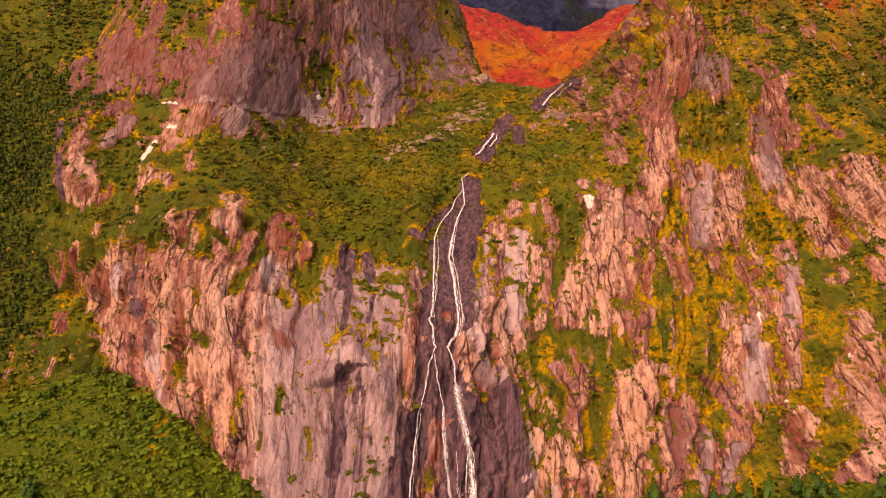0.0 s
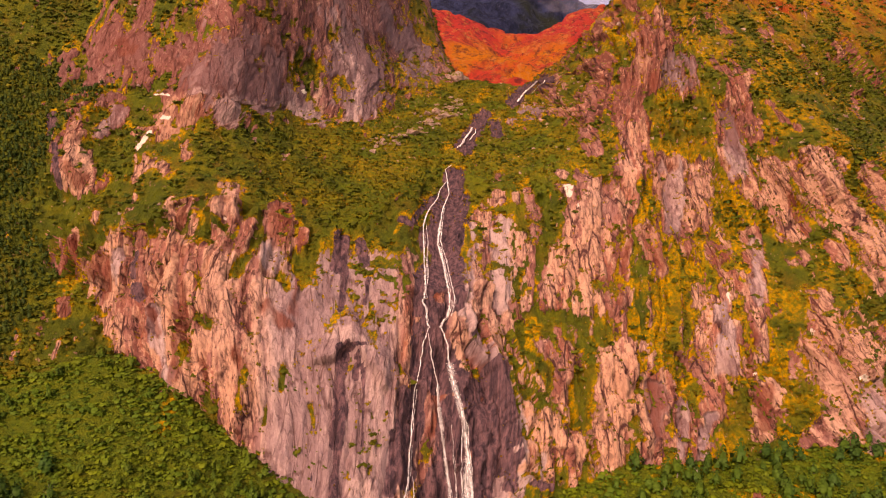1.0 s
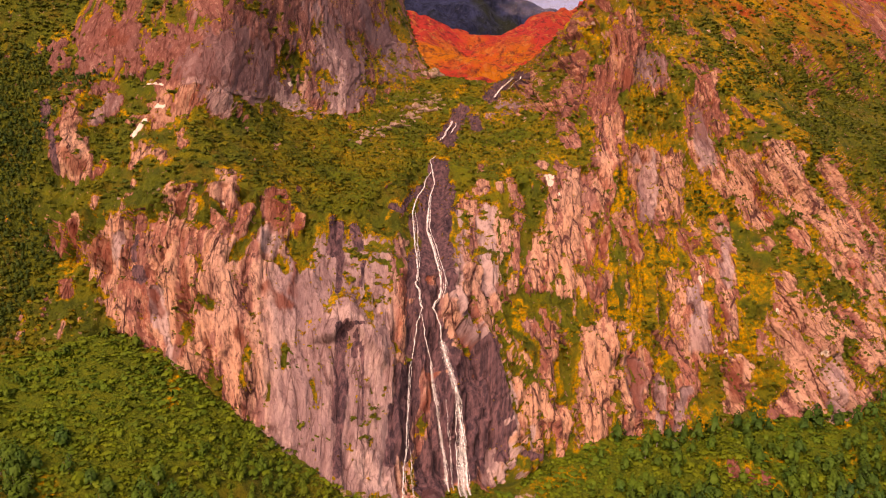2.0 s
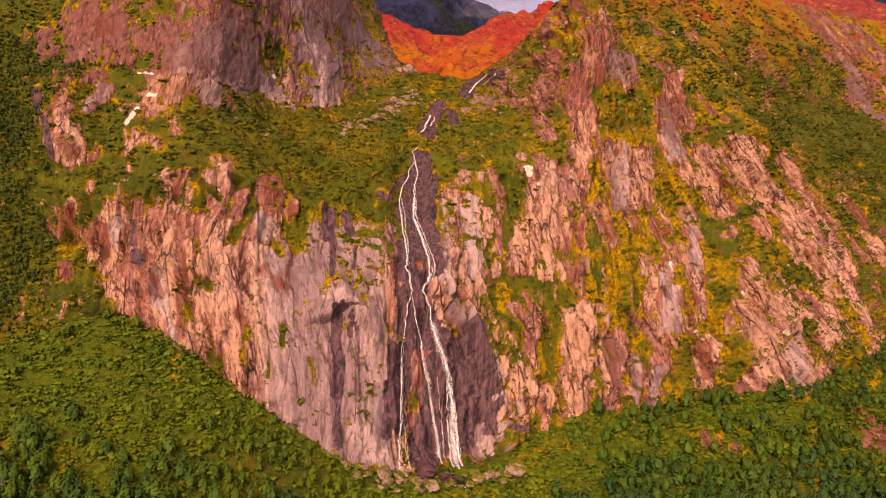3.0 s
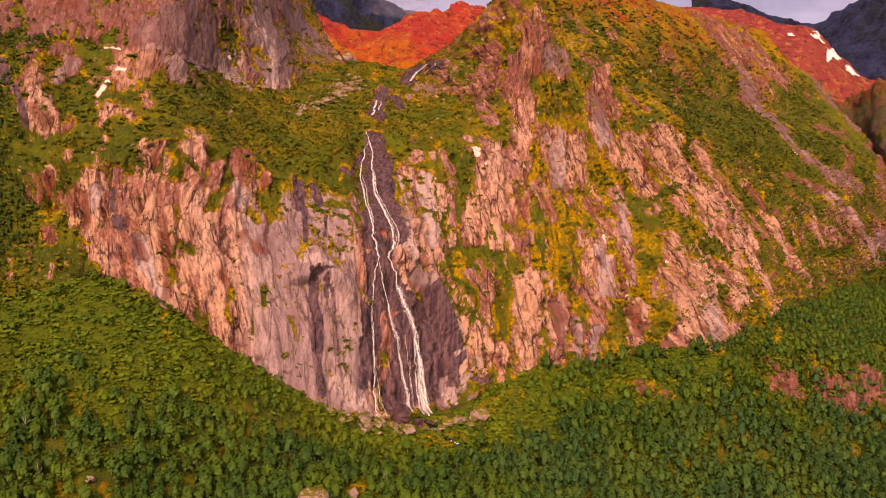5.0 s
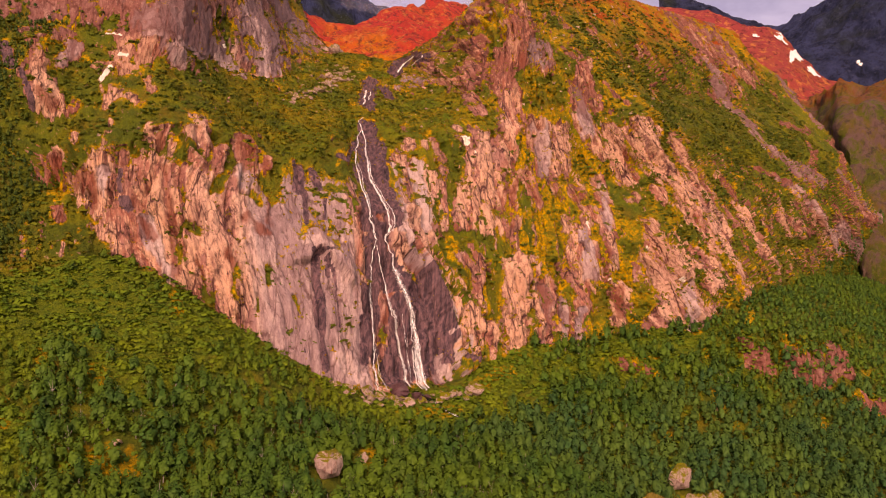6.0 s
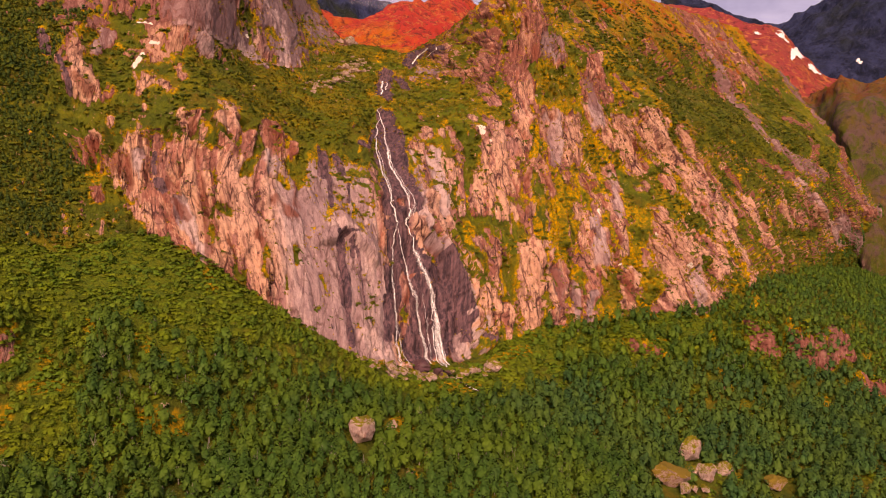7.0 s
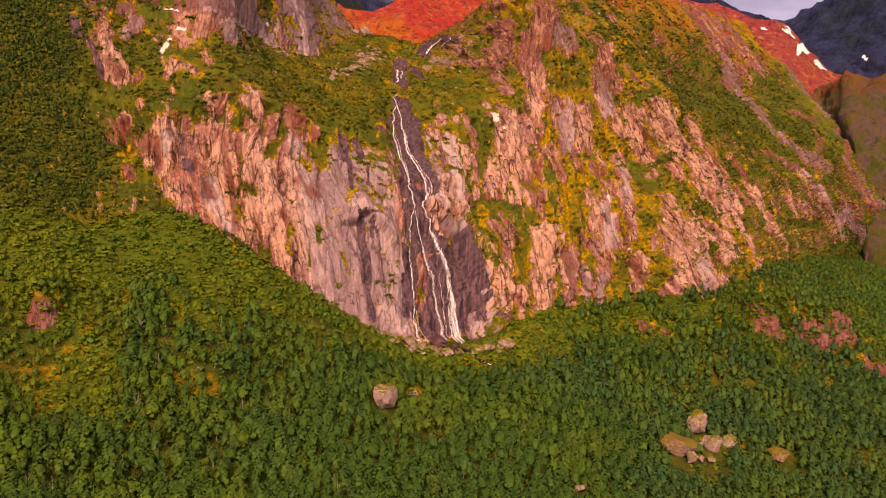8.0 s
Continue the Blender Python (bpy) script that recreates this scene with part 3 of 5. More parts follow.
rim[2:-2] = np.clip(1.5 * (rock[:-4] - rock[4:]), 0, 1)
clumps = smooth(fbm(X / 5, Y / 5, Z / 5, 3), -0.25, 0.3)
golden = np.clip(1.3 * np.maximum(np.maximum(golden * 0.95, rim * clumps), edge_band * smooth(fbm(X / 14, Y / 14, Z / 14, 3), -0.25, 0.3)) + (0.68 * smooth(X, 40, 80) * smooth(-X, -200, -160) * smooth(fbm(X / 8, Y / 8, Z / 8, 3), -0.2, 0.35) + 0.32 * smooth(ROW, M_LIP, M_LIP + 20) * smooth(X, -60, -30) * smooth(-X, -70, -50) * smooth(fbm(X / 11, Y / 11, Z / 11, 3), -0.3, 0.3)) * in_cliff, 0, 1)
autumn = smooth(Z + 8 + 22 * fbm(X / 20, Y / 20, Z / 20, 3) + 10 * fbm(X / 5, Y / 5, Z / 5, 3), 176, 208) * smooth(X, 55, 100) * (0.55 + 0.45 * smooth(fbm(X / 30, Y / 30, Z / 30, 2), -0.2, 0.3))
rust = np.maximum(rust, 0.35 * smooth(X, 60, 80) * smooth(fbm(U / 9, Y / 20, Z / 22, 3), -0.1, 0.35))
stony = in_cliff * np.clip(smooth(X, 18, 50) * smooth(-X, -210, -180) + 0.8 * smooth(X, -30, -5) * smooth(ROW, M_LIP, M_LIP + 30) + 0.5 * smooth(-X, 60, 80), 0, 1)
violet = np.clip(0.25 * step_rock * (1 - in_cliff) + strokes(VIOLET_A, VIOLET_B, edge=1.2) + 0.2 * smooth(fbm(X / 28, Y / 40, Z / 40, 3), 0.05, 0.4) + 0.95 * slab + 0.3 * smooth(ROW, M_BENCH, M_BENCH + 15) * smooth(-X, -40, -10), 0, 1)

clearing = np.clip(smooth(1.5 - np.hypot((X + 92) / 26, (Y - 178) / 22) + WOBBLE, 0.1, 0.7) + smooth(1.4 - np.hypot((X - 1) / 25, (Y - 174) / 17) + 0.8 * WOBBLE, 0.1, 0.5)
                   + smooth(1.3 - np.hypot((X + 112) / 9, (Y - 128) / 16) + WOBBLE, 0.1, 0.6), 0, 1)
shrubby = smooth(Z + 0.25 * (Y - 150) + 14 * WOBBLE, 30, 44) * smooth(-X, 20, 45) + smooth(Z + 8 * WOBBLE, 10, 19) * smooth(X, 16, 34) * (1 - smooth(X, 120, 150))
shrubby = np.clip(shrubby, 0, 1)
sunny = smooth(ROW, M_LIP - 14, M_LIP + 4) * smooth(-ROW, -M_BENCH - 8, -M_BENCH + 4) * smooth(X, -50, -30) * smooth(-X, -70, -50)


# ---- materials ----
def nodes_of(name, roughness=0.85):
    m = bpy.data.materials.new(name)
    m.use_nodes = True
    nt = m.node_tree
    bsdf = nt.nodes["Principled BSDF"]
    bsdf.inputs["Roughness"].default_value = roughness
    bsdf.inputs["Specular IOR Level"].default_value = 0.25
    return m, nt, bsdf


def noise_node(nt, scale, detail=6.0, stretch=(1, 1, 1), rough=0.6, leaning=False):
    """Noise in the object's metres; leaning: along the strata of the cliff, which the attribute "across" follows."""
    co = nt.nodes.new("ShaderNodeTexCoord").outputs["Object"]
    if leaning:
        xyz, join = nt.nodes.new("ShaderNodeSeparateXYZ"), nt.nodes.new("ShaderNodeCombineXYZ")
        nt.links.new(co, xyz.inputs[0])
        nt.links.new(attribute(nt, "across"), join.inputs[0])
        nt.links.new(mixed(nt, "MULTIPLY", xyz.outputs["Y"], 0.3), join.inputs[1])
        nt.links.new(xyz.outputs["Z"], join.inputs[2])
        co = join.outputs[0]
    mp = nt.nodes.new("ShaderNodeMapping")
    mp.inputs["Scale"].default_value = stretch
    n = nt.nodes.new("ShaderNodeTexNoise")
    n.inputs["Scale"].default_value, n.inputs["Detail"].default_value, n.inputs["Roughness"].default_value = scale, detail, rough
    nt.links.new(co, mp.inputs["Vector"])
    nt.links.new(mp.outputs["Vector"], n.inputs["Vector"])
    return n.outputs["Fac"]


def span(nt, value, lo, hi):
    r = nt.nodes.new("ShaderNodeMapRange")
    r.inputs["From Min"].default_value, r.inputs["From Max"].default_value = lo, hi
    nt.links.new(value, r.inputs["Value"])
    return r.outputs["Result"]


def blend(nt, fac, a, b, how="MIX"):
    m = nt.nodes.new("ShaderNodeMix")
    m.data_type, m.blend_type = "RGBA", how
    for socket, v in ((m.inputs[0], fac), (m.inputs[6], a), (m.inputs[7], b)):
        if isinstance(v, (tuple, float, int)):
            socket.default_value = (*v, 1) if isinstance(v, tuple) else v
        else:
            nt.links.new(v, socket)
    return m.outputs[2]


def attribute(nt, name):
    a = nt.nodes.new("ShaderNodeAttribute")
    a.attribute_name = name
    return a.outputs["Fac"]


def bump(nt, bsdf, height, strength, distance):
    b = nt.nodes.new("ShaderNodeBump")
    b.inputs["Strength"].default_value, b.inputs["Distance"].default_value = strength, distance
    nt.links.new(height, b.inputs["Height"])
    nt.links.new(b.outputs["Normal"], bsdf.inputs["Normal"])


ROCK_PINK, ROCK_GREY, ROCK_PALE = (0.48, 0.186, 0.124), (0.37, 0.180, 0.158), (0.67, 0.385, 0.27)
ROCK_RUST, ROCK_STREAK, ROCK_CRACK = (0.36, 0.085, 0.030), (0.25, 0.090, 0.072), (0.095, 0.036, 0.034)
ROCK_VIOLET, ROCK_WET_SHADE, ROCK_BROWN, ROCK_FRESH = (0.36, 0.250, 0.262), (0.048, 0.026, 0.040), (0.22, 0.055, 0.03), (0.85, 0.78, 0.70)
TURF, TURF_DARK, TURF_LIGHT = (0.112, 0.142, 0.006), (0.054, 0.080, 0.005), (0.195, 0.182, 0.005)
TURF_GOLD, TURF_RED = (0.74, 0.37, 0.005), (0.40, 0.05, 0.010)


def rock_colour(nt, leaning=False, violet=0.0, facet=None):
    """Weathered pinkish gneiss: grey and pale panels, rusty stains, long hanging streaks, dark upright cracks."""
    pale, streak = blend(nt, violet, ROCK_PALE, (0.55, 0.40, 0.39)), blend(nt, violet, ROCK_STREAK, (0.21, 0.128, 0.138))
    c = blend(nt, span(nt, noise_node(nt, 0.09), 0.36, 0.62), ROCK_PINK, ROCK_GREY)
    c = blend(nt, span(nt, noise_node(nt, 0.14, 7, (1, 1, 0.4), leaning=leaning), 0.54, 0.68), c, ROCK_RUST)
    c = blend(nt, violet, c, ROCK_VIOLET)
    c = blend(nt, span(nt, noise_node(nt, 0.34, 5, (1, 1, 0.07), 0.6, leaning), 0.46, 0.66), c, blend(nt, 0.45, c, streak))
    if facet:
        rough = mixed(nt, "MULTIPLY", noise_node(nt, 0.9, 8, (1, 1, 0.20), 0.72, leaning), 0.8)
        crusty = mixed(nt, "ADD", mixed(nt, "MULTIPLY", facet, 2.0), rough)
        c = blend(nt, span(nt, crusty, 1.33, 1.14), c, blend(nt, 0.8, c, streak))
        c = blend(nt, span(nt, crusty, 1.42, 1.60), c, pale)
    quiet = mixed(nt, "SUBTRACT", 1.0, mixed(nt, "MULTIPLY", violet, 0.7)) if facet else 1.0

    def layer(fac, colour):
        return blend(nt, mixed(nt, "MULTIPLY", fac, quiet), c, colour)

    c = blend(nt, span(nt, noise_node(nt, 0.42, 7, (1, 1, 0.11), 0.62, leaning), 0.53, 0.70), c, blend(nt, 0.8, c, streak))
    c = layer(span(nt, noise_node(nt, 1.2, 5, (1, 1, 0.38), 0.65, leaning), 0.54, 0.64), blend(nt, 0.7, c, pale))
    c = layer(span(nt, noise_node(nt, 1.3, 5, (1, 1, 0.30), 0.65, leaning), 0.55, 0.65), blend(nt, 0.7, c, streak))
    c = blend(nt, span(nt, noise_node(nt, 1.5, 4, (1, 1, 0.05), 0.6, leaning), 0.57, 0.66), c, blend(nt, 0.45, c, streak))
    c = layer(span(nt, noise_node(nt, 0.75, 6, (1, 1, 0.22), 0.68, leaning), 0.575, 0.64), ROCK_CRACK)
    return layer(span(nt, noise_node(nt, 0.8, 6, (0.7, 0.7, 1.0), 0.7), 0.60, 0.68), ROCK_CRACK)


def crack_lines(nt, scale, tall, width):
    """Thin broken joints between blocks of rock, 1 in the joint and 0 beside it."""
    co = nt.nodes.new("ShaderNodeTexCoord").outputs["Object"]
    xyz, join = nt.nodes.new("ShaderNodeSeparateXYZ"), nt.nodes.new("ShaderNodeCombineXYZ")
    nt.links.new(co, xyz.inputs[0])
    wave = noise_node(nt, scale * 1.6, 4, (1, 1, tall * 1.6), 0.55, True)
    nt.links.new(mixed(nt, "ADD", attribute(nt, "across"), mixed(nt, "MULTIPLY", wave, 0.45 / scale)), join.inputs[0])
    nt.links.new(mixed(nt, "MULTIPLY", xyz.outputs["Y"], 0.3), join.inputs[1])
    nt.links.new(mixed(nt, "ADD", mixed(nt, "MULTIPLY", xyz.outputs["Z"], tall), mixed(nt, "MULTIPLY", wave, 0.5 / scale)), join.inputs[2])
    v = nt.nodes.new("ShaderNodeTexVoronoi")
    v.feature = "DISTANCE_TO_EDGE"
    v.inputs["Scale"].default_value = scale
    nt.links.new(join.outputs[0], v.inputs["Vector"])
    line = span(nt, v.outputs["Distance"], width, width * 0.3)
    return mixed(nt, "MULTIPLY", line, span(nt, noise_node(nt, 0.2, 4, (1, 1, 0.5)), 0.42, 0.56))


def blocks(nt, scale, tall):
    """Angular broken relief along the strata: upright blocks, 0 at the joints and rising towards each one's middle."""
    xyz, join = nt.nodes.new("ShaderNodeSeparateXYZ"), nt.nodes.new("ShaderNodeCombineXYZ")
    nt.links.new(nt.nodes.new("ShaderNodeTexCoord").outputs["Object"], xyz.inputs[0])
    wave = mixed(nt, "MULTIPLY", noise_node(nt, scale * 1.3, 4, (1, 1, tall * 1.5), 0.6, True), 0.5 / scale)
    nt.links.new(mixed(nt, "ADD", attribute(nt, "across"), wave), join.inputs[0])
    nt.links.new(mixed(nt, "MULTIPLY", xyz.outputs["Y"], 0.3), join.inputs[1])
    nt.links.new(mixed(nt, "ADD", mixed(nt, "MULTIPLY", xyz.outputs["Z"], tall), wave), join.inputs[2])
    v = nt.nodes.new("ShaderNodeTexVoronoi")
    v.distance = "CHEBYCHEV"
    v.inputs["Scale"].default_value = scale
    nt.links.new(join.outputs[0], v.inputs["Vector"])
    tone = nt.nodes.new("ShaderNodeSeparateColor")
    nt.links.new(v.outputs["Color"], tone.inputs[0])
    return v.outputs["Distance"], tone.outputs[0]


def mixed(nt, how, a, b):
    m = nt.nodes.new("ShaderNodeMath")
    m.operation = how
    for socket, v in zip(m.inputs, (a, b)):
        if isinstance(v, (float, int)):
            socket.default_value = v
        else:
            nt.links.new(v, socket)
    return m.outputs[0]


def mountain_material():
    m, nt, bsdf = nodes_of("mountain_cover", 0.88)
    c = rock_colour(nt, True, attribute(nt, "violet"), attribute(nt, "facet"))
    joints = mixed(nt, "MAXIMUM", crack_lines(nt, 0.22, 0.17, 0.05), mixed(nt, "MULTIPLY", crack_lines(nt, 0.6, 0.30, 0.08), 0.55))
    joints = mixed(nt, "MULTIPLY", joints, span(nt, attribute(nt, "violet"), 2.4, 0.2))
    c = blend(nt, joints, c, ROCK_CRACK)
    c = blend(nt, attribute(nt, "rust"), c, blend(nt, 0.7, c, ROCK_BROWN))
    ragged = span(nt, noise_node(nt, 0.8, 7, (1, 1, 0.30), 0.72, True), 0.3, 0.7)
    # besides wet rock, this dark colour carries the shade painted by DARK_B
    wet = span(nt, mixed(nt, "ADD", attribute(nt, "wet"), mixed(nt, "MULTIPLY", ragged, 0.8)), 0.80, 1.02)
    c = blend(nt, wet, c, blend(nt, span(nt, noise_node(nt, 0.7, 8, (1, 1, 0.07), 0.7), 0.42, 0.66), ROCK_WET_SHADE, (0.24, 0.125, 0.14)))
    c = blend(nt, span(nt, mixed(nt, "ADD", attribute(nt, "fresh"), ragged), 1.15, 1.35), c, ROCK_FRESH)
    g = blend(nt, span(nt, noise_node(nt, 0.22, 6, (1, 1, 0.7), rough=0.6), 0.38, 0.62), TURF_DARK, TURF)
    g = blend(nt, span(nt, noise_node(nt, 0.06, 7), 0.50, 0.66), g, TURF_LIGHT)
    g = blend(nt, mixed(nt, "MULTIPLY", span(nt, noise_node(nt, 0.11, 6, (1, 1, 0.6), rough=0.65), 0.50, 0.66), 0.7), g, (0.19, 0.115, 0.008))
    g = blend(nt, span(nt, noise_node(nt, 0.7, 6, (1, 1, 0.4), 0.65), 0.46, 0.62), g, blend(nt, 0.4, g, TURF_DARK))
    g = blend(nt, mixed(nt, "MULTIPLY", attribute(nt, "meadow"), 0.85), g, blend(nt, span(nt, noise_node(nt, 0.5, 7, rough=0.7), 0.36, 0.64), (0.062, 0.125, 0.006), (0.150, 0.195, 0.006)))
    g = blend(nt, attribute(nt, "golden"), g, blend(nt, span(nt, noise_node(nt, 0.8, 6), 0.4, 0.62), TURF_LIGHT, TURF_GOLD))
    g = blend(nt, attribute(nt, "autumn"), g, blend(nt, span(nt, noise_node(nt, 0.07, 7), 0.38, 0.6), TURF_RED, blend(nt, 0.6, TURF_GOLD, TURF_LIGHT)))
    g = blend(nt, span(nt, noise_node(nt, 1.3, 6, rough=0.75), 0.50, 0.36), g, blend(nt, 0.45, g, TURF_DARK))
    g = blend(nt, span(nt, noise_node(nt, 1.1, 6, (1.3, 1, 0.9), 0.75), 0.54, 0.68), g, blend(nt, 0.4, g, TURF_LIGHT))
    chips = mixed(nt, "MULTIPLY", span(nt, noise_node(nt, 0.55, 5, (1, 1, 0.6), 0.65), 0.63, 0.66), attribute(nt, "stony"))
    g = blend(nt, chips, g, blend(nt, span(nt, noise_node(nt, 0.3), 0.4, 0.6), ROCK_GREY, ROCK_PALE))
    bare = span(nt, mixed(nt, "ADD", attribute(nt, "rock"), ragged), 0.92, 1.04)
    nt.links.new(blend(nt, bare, g, c), bsdf.inputs["Base Color"])
    nt.links.new(span(nt, wet, -1.2, 3.0), bsdf.inputs["Specular IOR Level"])
    grain = mixed(nt, "MULTIPLY", noise_node(nt, 0.9, 9, (1, 1, 0.7), 0.7), span(nt, bare, 1.0, 0.0))
    large, large_tone = blocks(nt, 0.34, 0.30)
    small, small_tone = blocks(nt, 0.95, 0.40)
    broken = mixed(nt, "ADD", mixed(nt, "ADD", mixed(nt, "MULTIPLY", large, 0.9), mixed(nt, "MULTIPLY", large_tone, 0.9)), mixed(nt, "ADD", mixed(nt, "MULTIPLY", small, 0.4), mixed(nt, "MULTIPLY", small_tone, 0.35)))
    broken = mixed(nt, "MULTIPLY", broken, span(nt, attribute(nt, "violet"), 1.6, 0.2))
    streaks = mixed(nt, "MULTIPLY", mixed(nt, "ADD", broken, mixed(nt, "MULTIPLY", noise_node(nt, 0.8, 6, (1, 1, 0.40), 0.66, True), 0.7)), bare)
    cut = mixed(nt, "MULTIPLY", mixed(nt, "MULTIPLY", joints, bare), 0.35)
    bump(nt, bsdf, mixed(nt, "ADD", mixed(nt, "MULTIPLY", grain, 1.2), mixed(nt, "SUBTRACT", streaks, cut)), 1.0, 1.0)
    return m


def stone_material(name="stone", stain=0.0, moss=0.52, moss_colour=TURF_LIGHT):
    m, nt, bsdf = nodes_of(name, 0.88)
    c = blend(nt, span(nt, noise_node(nt, 0.35, 6), 0.4, 0.6), (0.46, 0.335, 0.315), (0.66, 0.49, 0.44))
    c = blend(nt, stain, c, ROCK_BROWN)
    c = blend(nt, span(nt, noise_node(nt, 1.1, 9, (1, 1, 0.5), 0.75), 0.52, 0.66), c, ROCK_STREAK)
    c = blend(nt, span(nt, noise_node(nt, 2.0, 9, rough=0.75), 0.58, 0.7), c, ROCK_PALE)
    geo, xyz = nt.nodes.new("ShaderNodeNewGeometry"), nt.nodes.new("ShaderNodeSeparateXYZ")
    nt.links.new(geo.outputs["Normal"], xyz.inputs[0])
    top = mixed(nt, "ADD", mixed(nt, "MULTIPLY", xyz.outputs["Z"], 0.35), noise_node(nt, 0.8, 7, rough=0.7))
    nt.links.new(blend(nt, span(nt, top, moss + 0.12, moss + 0.24), c, moss_colour), bsdf.inputs["Base Color"])
    bump(nt, bsdf, noise_node(nt, 1.2, 10, rough=0.75), 1.0, 0.8)
    return m


def leaf_material(name, dark_c, mid_c, light_c, island=True):
    m, nt, bsdf = nodes_of(name, 0.7)
    geo = nt.nodes.new("ShaderNodeNewGeometry")
    info = nt.nodes.new("ShaderNodeObjectInfo")
    c = blend(nt, geo.outputs["Random Per Island"], dark_c, mid_c)
    c = blend(nt, span(nt, noise_node(nt, 0.05, 4), 0.44, 0.62), c, light_c)
    c = blend(nt, span(nt, noise_node(nt, 0.25, 3), 0.5, 0.66), c, blend(nt, 0.5, c, light_c))
    if not island:
        c = blend(nt, span(nt, info.outputs["Random"], 0.5, 2.4), c, light_c)
    if island:
        c = blend(nt, span(nt, attribute(nt, "tone"), 0.62, 0.0), c, blend(nt, 0.22, c, (0.010, 0.022, 0.006)))
        c = blend(nt, span(nt, attribute(nt, "tone"), 0.68, 1.2), c, light_c)
    nt.links.new(c, bsdf.inputs["Base Color"])
    return m


def plain_material(name, colour, roughness=0.8, scale=0.4, vary=0.5):
    m, nt, bsdf = nodes_of(name, roughness)
    nt.links.new(blend(nt, span(nt, noise_node(nt, scale, 7), 0.3, 0.7), tuple(v * (1 - vary) for v in colour), colour), bsdf.inputs["Base Color"])
    return m


def water_material(name="falling_water", thin=(0.88, 1.20)):
    """White water, denser along the middle of each ribbon (the attribute "core") and torn towards its edges."""
    m, nt, bsdf = nodes_of(name, 0.35)
    n = noise_node(nt, 1.5, 5, (1.6, 1.6, 0.14), 0.62)
    nt.links.new(blend(nt, span(nt, n, 0.35, 0.6), (0.66, 0.64, 0.68), (0.95, 0.94, 0.95)), bsdf.inputs["Base Color"])
    nt.links.new(span(nt, mixed(nt, "ADD", n, mixed(nt, "MULTIPLY", attribute(nt, "core"), 0.7)), *thin), bsdf.inputs["Alpha"])
    return m


def stream_material():
    m, nt, bsdf = nodes_of("stream_water", 0.12)
    n = noise_node(nt, 0.9, 6, rough=0.7)
    nt.links.new(blend(nt, span(nt, n, 0.54, 0.6), (0.02, 0.02, 0.025), (0.8, 0.8, 0.82)), bsdf.inputs["Base Color"])
    return m


MOUNTAIN, STONE, STONE_MOSSY, WATER = mountain_material(), stone_material("stone", 0.12), stone_material("mossy_stone", 0.3, 0.30, (0.25, 0.175, 0.025)), water_material()
VEIL = water_material("spread_water", (0.88, 1.65))
STONE_WET = plain_material("wet_stone", (0.15, 0.075, 0.085), 0.35, 0.6, 0.6)
BIRCH = (0.029, 0.090, 0.013), (0.040, 0.120, 0.015), (0.086, 0.166, 0.012)
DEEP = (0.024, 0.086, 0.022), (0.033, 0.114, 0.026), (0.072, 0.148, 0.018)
FRESH = (0.050, 0.118, 0.010), (0.072, 0.152, 0.011), (0.125, 0.188, 0.009)
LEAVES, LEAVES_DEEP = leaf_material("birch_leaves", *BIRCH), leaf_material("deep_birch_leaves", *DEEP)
LEAVES_SINGLE = leaf_material("birch_leaves_near", *BIRCH, False)
SCRUB = leaf_material("scrub_leaves", (0.066, 0.098, 0.006), (0.095, 0.128, 0.006), (0.165, 0.158, 0.006))
SHRUB = leaf_material("fresh_scrub_leaves", (0.066, 0.140, 0.008), (0.092, 0.178, 0.009), (0.152, 0.208, 0.007))
LEAVES_HIGH = leaf_material("hillside_birch_leaves", (0.020, 0.052, 0.008), (0.034, 0.076, 0.009), (0.070, 0.105, 0.008))
LEAVES_LIGHT = leaf_material("light_birch_leaves", *FRESH)
DWARF = leaf_material("dwarf_birch_leaves", (0.052, 0.092, 0.007), (0.075, 0.120, 0.007), (0.125, 0.150, 0.007))
MEADOW = leaf_material("meadow_grass", (0.10, 0.125, 0.008), (0.16, 0.17, 0.009), (0.25, 0.205, 0.008))
GOLD_GRASS = leaf_material("golden_grass", (0.26, 0.21, 0.008), (0.52, 0.34, 0.010), (0.56, 0.28, 0.008))
BARK = plain_material("birch_bark", (0.45, 0.40, 0.36), 0.8, 3.0)
SNOW = plain_material("old_snow", (0.88, 0.88, 0.90), 0.6, 0.1, 0.08)


# ---- meshes from arrays ----
def mesh_of(name, verts, faces, material, values=(), facing=None):
    """A mesh from arrays of vertices and of faces with one number of corners."""
    verts, faces = np.asarray(verts, np.float32), np.asarray(faces, np.int32)
    me = bpy.data.meshes.new(name)
    me.vertices.add(len(verts))
    me.vertices.foreach_set("co", verts.reshape(-1))
    me.loops.add(faces.size)
    me.loops.foreach_set("vertex_index", faces.reshape(-1))
    me.polygons.add(len(faces))
    me.polygons.foreach_set("loop_start", (np.arange(len(faces)) * faces.shape[1]).astype(np.int32))
    for key, data in values:
        me.attributes.new(key, "FLOAT", "POINT").data.foreach_set("value", np.asarray(data, np.float32).reshape(-1))
    if facing is not None:
        me.polygons.foreach_set("use_smooth", np.ones(len(faces), bool))
        me.attributes.new("custom_normal", "FLOAT_VECTOR", "POINT").data.foreach_set("vector", np.asarray(facing, np.float32).reshape(-1))
    me.update(calc_edges=True)
    me.materials.append(material)
    return me


def grid_faces(h, w):
    i = np.arange(h * w).reshape(h, w)
    return np.stack([i[:-1, :-1], i[:-1, 1:], i[1:, 1:], i[1:, :-1]], -1).reshape(-1, 4)


def part(name, me, parent, label=""):
    ob = new(name, me)
    ob.parent = parent
    return tagged(ob, label)


